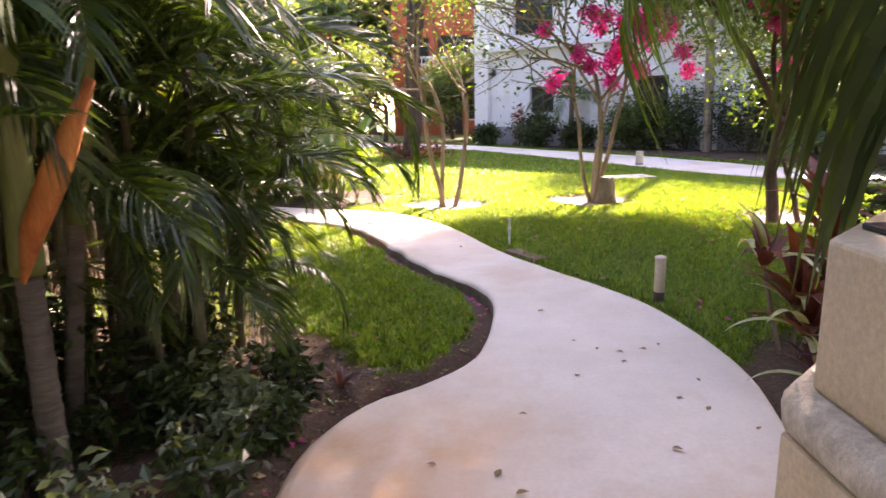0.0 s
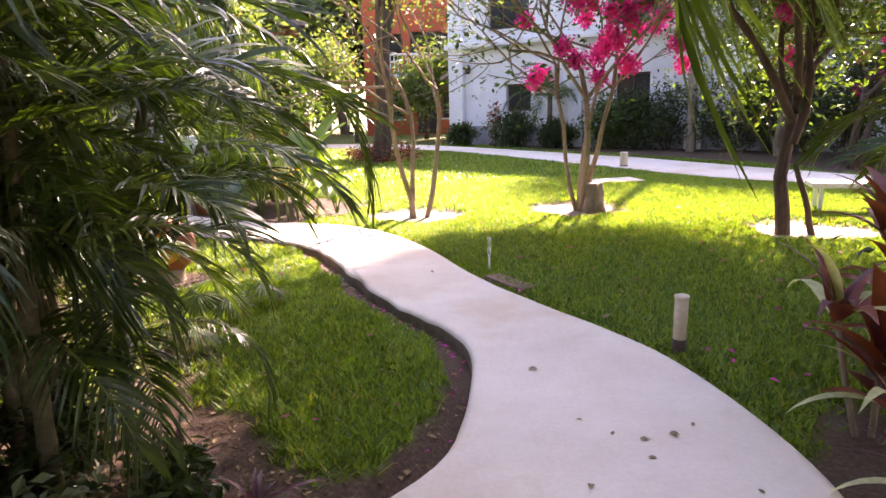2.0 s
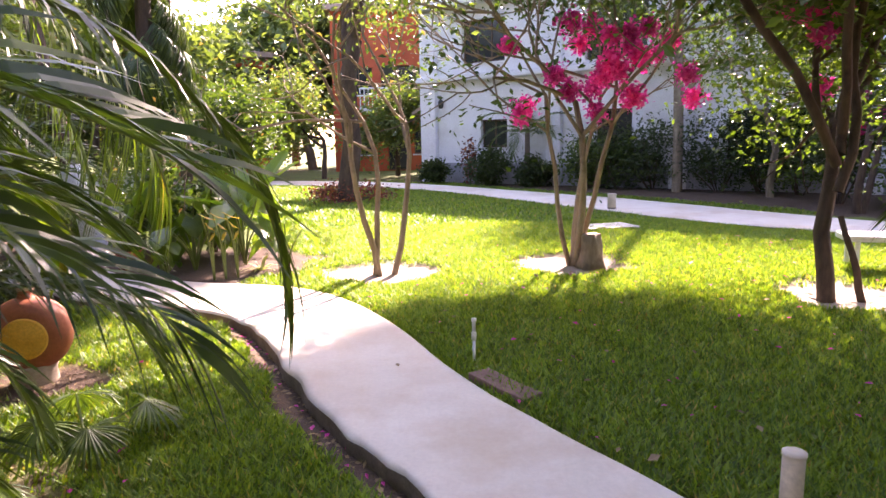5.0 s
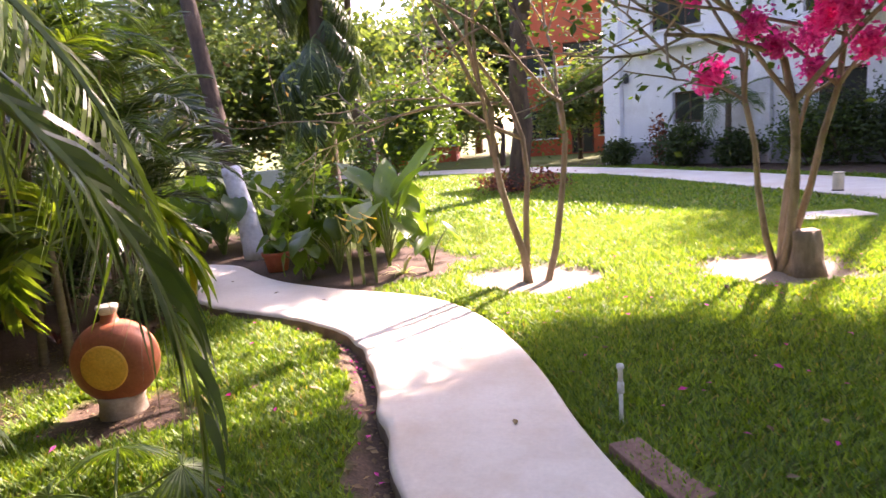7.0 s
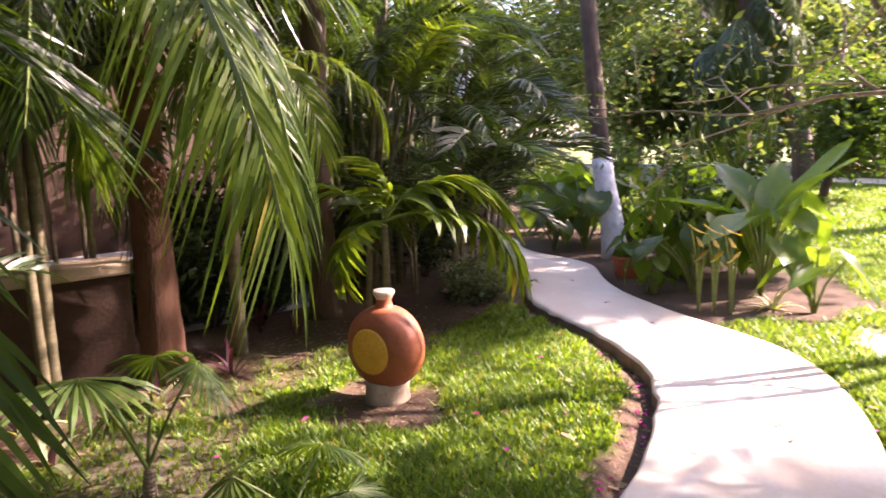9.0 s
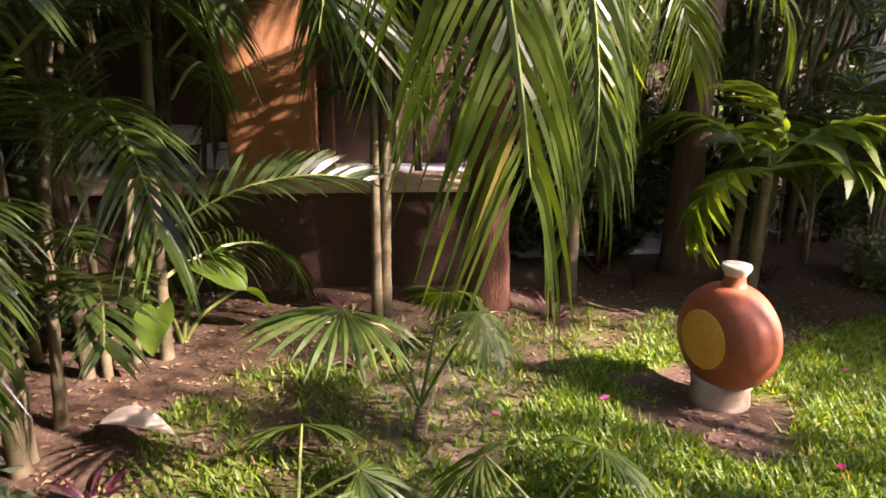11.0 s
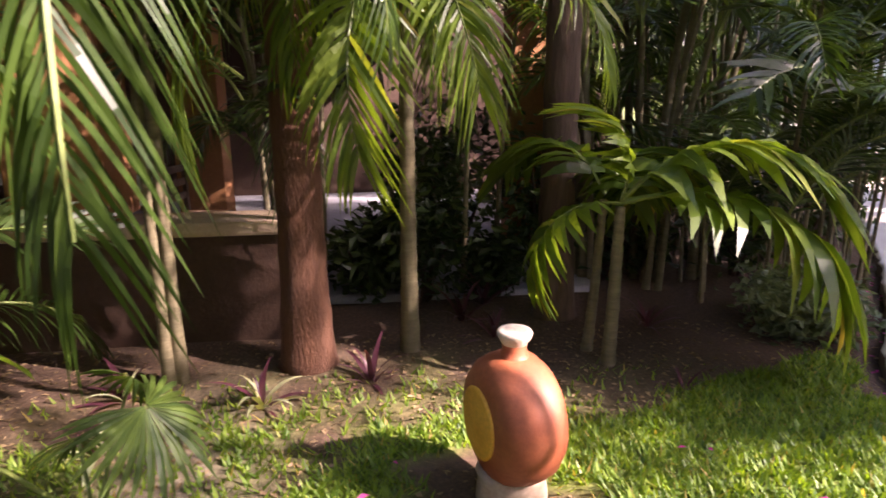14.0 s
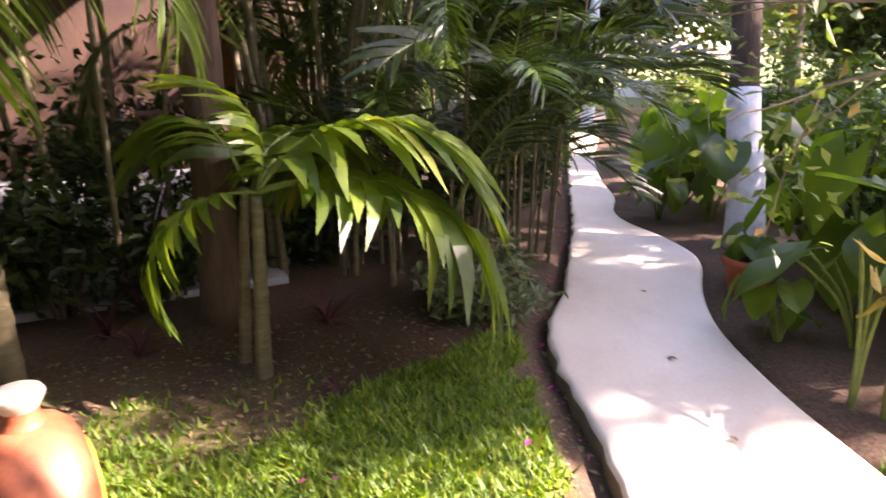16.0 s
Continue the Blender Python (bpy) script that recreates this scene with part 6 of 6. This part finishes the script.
# palm draped with a skirt of old hanging leaves
draped = single_palm((-5.3, 18.5), [(0, 0, 0), (0.02, 0, 2.0), (0.0, 0.05, 4.4), (0.05, 0.05, 6.0)], 0.2, 0.17, 20, (1.5, 2.2), 310, ARCH, BARK_DARK, "tall palm draped with a skirt of hanging grey-green leaves", "palm_tree", False, (-0.5, 0.5))
for k in range(44):
    a2, z2 = 2.4 * k, 2.3 + 3.6 * ((k * 0.37) % 1)
    part("frond", DEAD[k % 2], draped, m=Matrix.Translation((0.16 * math.sin(-a2), 0.16 * math.cos(a2), z2)) @ Matrix.Rotation(a2, 4, "Z") @ Matrix.Rotation(-0.75 + 0.5 * ((k * 0.61) % 1), 4, "X") @ Matrix.Scale(1.1 + 0.7 * ((k * 0.73) % 1), 4))
# more palms and undergrowth that close the dark side of the garden
for k, (x, y) in enumerate(((-3.1, 2.6), (-2.9, 4.0), (-3.9, 2.4), (-2.4, 2.5))):
    areca_clump((x, y), 330 + k, 8, 26, (0.8, 2.8), (1.0, 1.6), 0.4, FINE + ARCH, "dense dark clump of areca palms in the bed", stem_r=0.022, low=0.5, group="areca palm clumps")
for k, (x, y, s2) in enumerate(((-1.9, 3.1, 0.7), (-2.1, 2.2, 0.8), (-1.6, 3.75, 0.5), (-1.35, 2.9, 0.4))):
    bush((x, y), 340 + k, (s2, s2, s2), 620, 0.08, DARK_LEAF, "dark leafy undergrowth beneath the palms", "undergrowth", 0.0, group="undergrowth")
bush((3.1, 25.9), 350, (0.5, 0.5, 1.9), 420, 0.13, RED_LEAF, "slim reddish shrub against the white wall", "red_shrub")


# ---- furniture in the dim terrace ----
def terrace_table(x, y):
    t = thing("dining_table", "round terrace table with white cloth in shade", "table", (x, y, 0.02), 0, "terrace tables")
    part("pedestal", lathe_mesh("pedestal", [(0.0, 0.0), (0.24, 0.0), (0.22, 0.03), (0.05, 0.06), (0.045, 0.68), (0.12, 0.71), (0.0, 0.712)], WOOD_DARK, 20), t)
    part("tabletop", lathe_mesh("tabletop", [(0.0, 0.713), (0.42, 0.713), (0.43, 0.73), (0.42, 0.748), (0.0, 0.75)], WOOD_DARK, 32), t)
    V, F = lathe([(0.0, 0.756), (0.4, 0.756), (0.442, 0.75), (0.455, 0.68), (0.47, 0.58)], 48)
    V[:, :2] *= (1 + 0.03 * np.sin(np.arctan2(V[:, 1], V[:, 0]) * 11) * (V[:, 2] < 0.7))[:, None]
    part("tablecloth", mesh_of("tablecloth", V, F, CLOTH_WHITE, smooth=True), t, "white cotton tablecloth")


def terrace_chair():
    c = thing("dining_chair", "dark wooden terrace chair with slatted back", "chair", (0, 0, 0), 0, "terrace chairs")
    part("seat", box_mesh("seat", (0.42, 0.42, 0.04), WOOD_DARK, 0.012, 2, (0, 0, 0.42)), c)
    for sx in (-0.18, 0.18):
        part("leg", box_mesh("leg", (0.04, 0.04, 0.42), WOOD_DARK, 0.005, 1, (sx, -0.18, 0)), c)
        part("leg", box_mesh("leg", (0.04, 0.04, 0.92), WOOD_DARK, 0.005, 1, (sx, 0.2, 0)), c)
    for z in (0.58, 0.7, 0.82):
        part("back_slat", box_mesh("back_slat", (0.33, 0.02, 0.06), WOOD_DARK, 0.004, 1, (0, 0.2, z)), c)
    return c


chair = terrace_chair()
chair.matrix_basis = pose(-5.3, 4.2, 0.02, 0, 0, 80)
for x, y, a in ((-6.5, 4.3, -90), (-5.8, 5.1, 170), (-7.6, 2.3, 10), (-6.2, 1.9, 20)):
    copy_thing(chair, pose(x, y, 0.02, 0, 0, a))
for x, y in ((-5.9, 4.3), (-7.6, 3.0), (-6.2, 2.4)):
    terrace_table(x, y)


# ---- grass, litter and fallen leaves ----
def blades(name, region, count, h, w, seed, label, worn=0.0):
    r = np.random.RandomState(seed)
    x0, x1, y0, y1 = region
    X, Y = r.uniform(x0, x1, count), r.uniform(y0, y1, count)
    turf, sand = cover(X, Y)
    ok = (r.rand(count) < turf**1.5) & ~inside(PATH_POLY, X, Y) & ~inside(WALK_POLY, X, Y) & (away(PATH_R, X, Y) > 0.02)
    X, Y = X[ok], Y[ok]
    Z = height(X, Y) - 0.004
    n = len(X)
    a, lean = r.uniform(0, 6.28, n), r.uniform(0.2, 1.5, n)
    hh, ww = h * r.uniform(0.55, 1.35, n), w * r.uniform(0.7, 1.3, n)
    b = np.stack([X, Y, Z], 1)
    side = np.stack([-np.sin(a), np.cos(a), np.zeros(n)], 1) * ww[:, None]
    tip = b + np.stack([np.cos(a) * lean * hh, np.sin(a) * lean * hh, hh], 1)
    V = np.stack([b - side, b + side, tip], 1).reshape(-1, 3)
    ob = new(name, mesh_of(name, V, np.arange(3 * n).reshape(-1, 3), GRASS))
    return tagged(ob, label, "grass", kind="stuff")


blades("grass", (-3.4, 0.6, 3.3, 9.6), 125000, 0.044, 0.009, 1, "short broad-bladed green lawn grass")
blades("grass", (0.2, 6.5, 3.6, 9.0), 150000, 0.044, 0.0095, 2, "short broad-bladed green lawn grass")
blades("grass", (-2.0, 8.0, 9.0, 14.5), 170000, 0.045, 0.008, 3, "short broad-bladed green lawn grass")
blades("grass", (-12.0, 9.0, 14.5, 29.0), 130000, 0.06, 0.02, 4, "short green lawn grass beyond the trees")


def litter(name, pts, seed, size, mat, label, lift=0.0):
    """Small fallen leaves or petals lying about as one loose cover."""
    r = np.random.RandomState(seed)
    n = len(pts)
    X, Y = pts[:, 0], pts[:, 1]
    on = inside(PATH_POLY, X, Y)
    Z = np.where(on, 0.006, height(X, Y) + lift)
    a = r.uniform(0, 6.28, n)
    l = size * r.uniform(0.5, 1.4, n)
    d = np.stack([np.cos(a), np.sin(a), r.uniform(-0.1, 0.35, n)], 1) * l[:, None]
    s = np.stack([-np.sin(a), np.cos(a), r.uniform(-0.3, 0.3, n)], 1) * (l * r.uniform(0.2, 0.35, n))[:, None]
    P = np.stack([X, Y, Z], 1)
    V = np.stack([P - d / 2, P + s + [0, 0, 0.004], P + d / 2, P - s + [0, 0, 0.006]], 1).reshape(-1, 3)
    ob = new(name, mesh_of(name, V, np.arange(4 * n).reshape(-1, 4), mat))
    return tagged(ob, label, "litter", kind="stuff")


rl = np.random.RandomState(77)
bed = np.stack([rl.uniform(-4.0, 0.2, 9000), rl.uniform(1.8, 9.3, 9000)], 1)
bed = bed[(cover(bed[:, 0], bed[:, 1])[0] < 0.5) & ~inside(PATH_POLY, bed[:, 0], bed[:, 1])]
litter("leaf_litter", bed, 5, 0.034, DEAD_LEAF, "brown fallen leaves and twigs on the soil bed", 0.006)
lawn = np.stack([rl.uniform(-2.5, 6.0, 420), rl.uniform(3.5, 12.0, 420)], 1)
lawn = lawn[(cover(lawn[:, 0], lawn[:, 1])[0] > 0.5) & ~inside(PATH_POLY, lawn[:, 0], lawn[:, 1])]
litter("fallen_petals", lawn[:170], 6, 0.045, BRACT, "fallen magenta petals scattered on the lawn", 0.04)
litter("fallen_leaves", lawn[170:260], 7, 0.06, DEAD_LEAF, "brown leaves scattered on the lawn", 0.04)
edge = PATH_L[rl.randint(60, 190, 260)] + rl.normal(size=(260, 2)) * 0.04 - np.array([0.08, 0.0])
edge = edge[~inside(PATH_POLY, edge[:, 0], edge[:, 1])]
litter("edge_petals", edge[:130], 8, 0.04, BRACT, "faded petals gathered along the path's edge", 0.012)
litter("edge_leaves", edge[130:], 9, 0.05, DEAD_LEAF, "dry leaves gathered along the path's edge", 0.012)


def fallen_leaf(k, x, y, s, a):
    me = strap_leaf("fallen_leaf", DEAD_LEAF, 1.0, 0.3, 0.3, 0.25, 0.4, 6)
    ob = tagged(new("fallen_leaf", me), "small curled brown leaf fallen on the path", "leaf", "leaves on the path")
    ob.matrix_basis = pose(x, y, 0.003, 0, 0, a) @ Matrix.Scale(s, 4)


for k, (x, y) in enumerate(((0.2, 2.4), (0.27, 2.28), (0.75, 3.42), (0.95, 3.8), (0.85, 3.95), (1.1, 3.75), (1.22, 3.8), (1.05, 3.6), (1.35, 3.85), (0.4, 2.95), (1.2, 3.1), (1.4, 3.3), (1.0, 2.6), (1.45, 2.75), (1.3, 2.95), (0.7, 4.6), (0.55, 7.9 - 0.3), (-0.05, 2.5),
                            (-0.4, 8.2), (-0.3, 8.1), (0.2, 6.9), (-1.9, 9.5), (-2.6, 9.8), (-3.4, 10.4), (-1.2, 9.2), (-0.7, 8.9))):
    fallen_leaf(k, x, y, rl.uniform(0.03, 0.06), rl.uniform(0, 360))
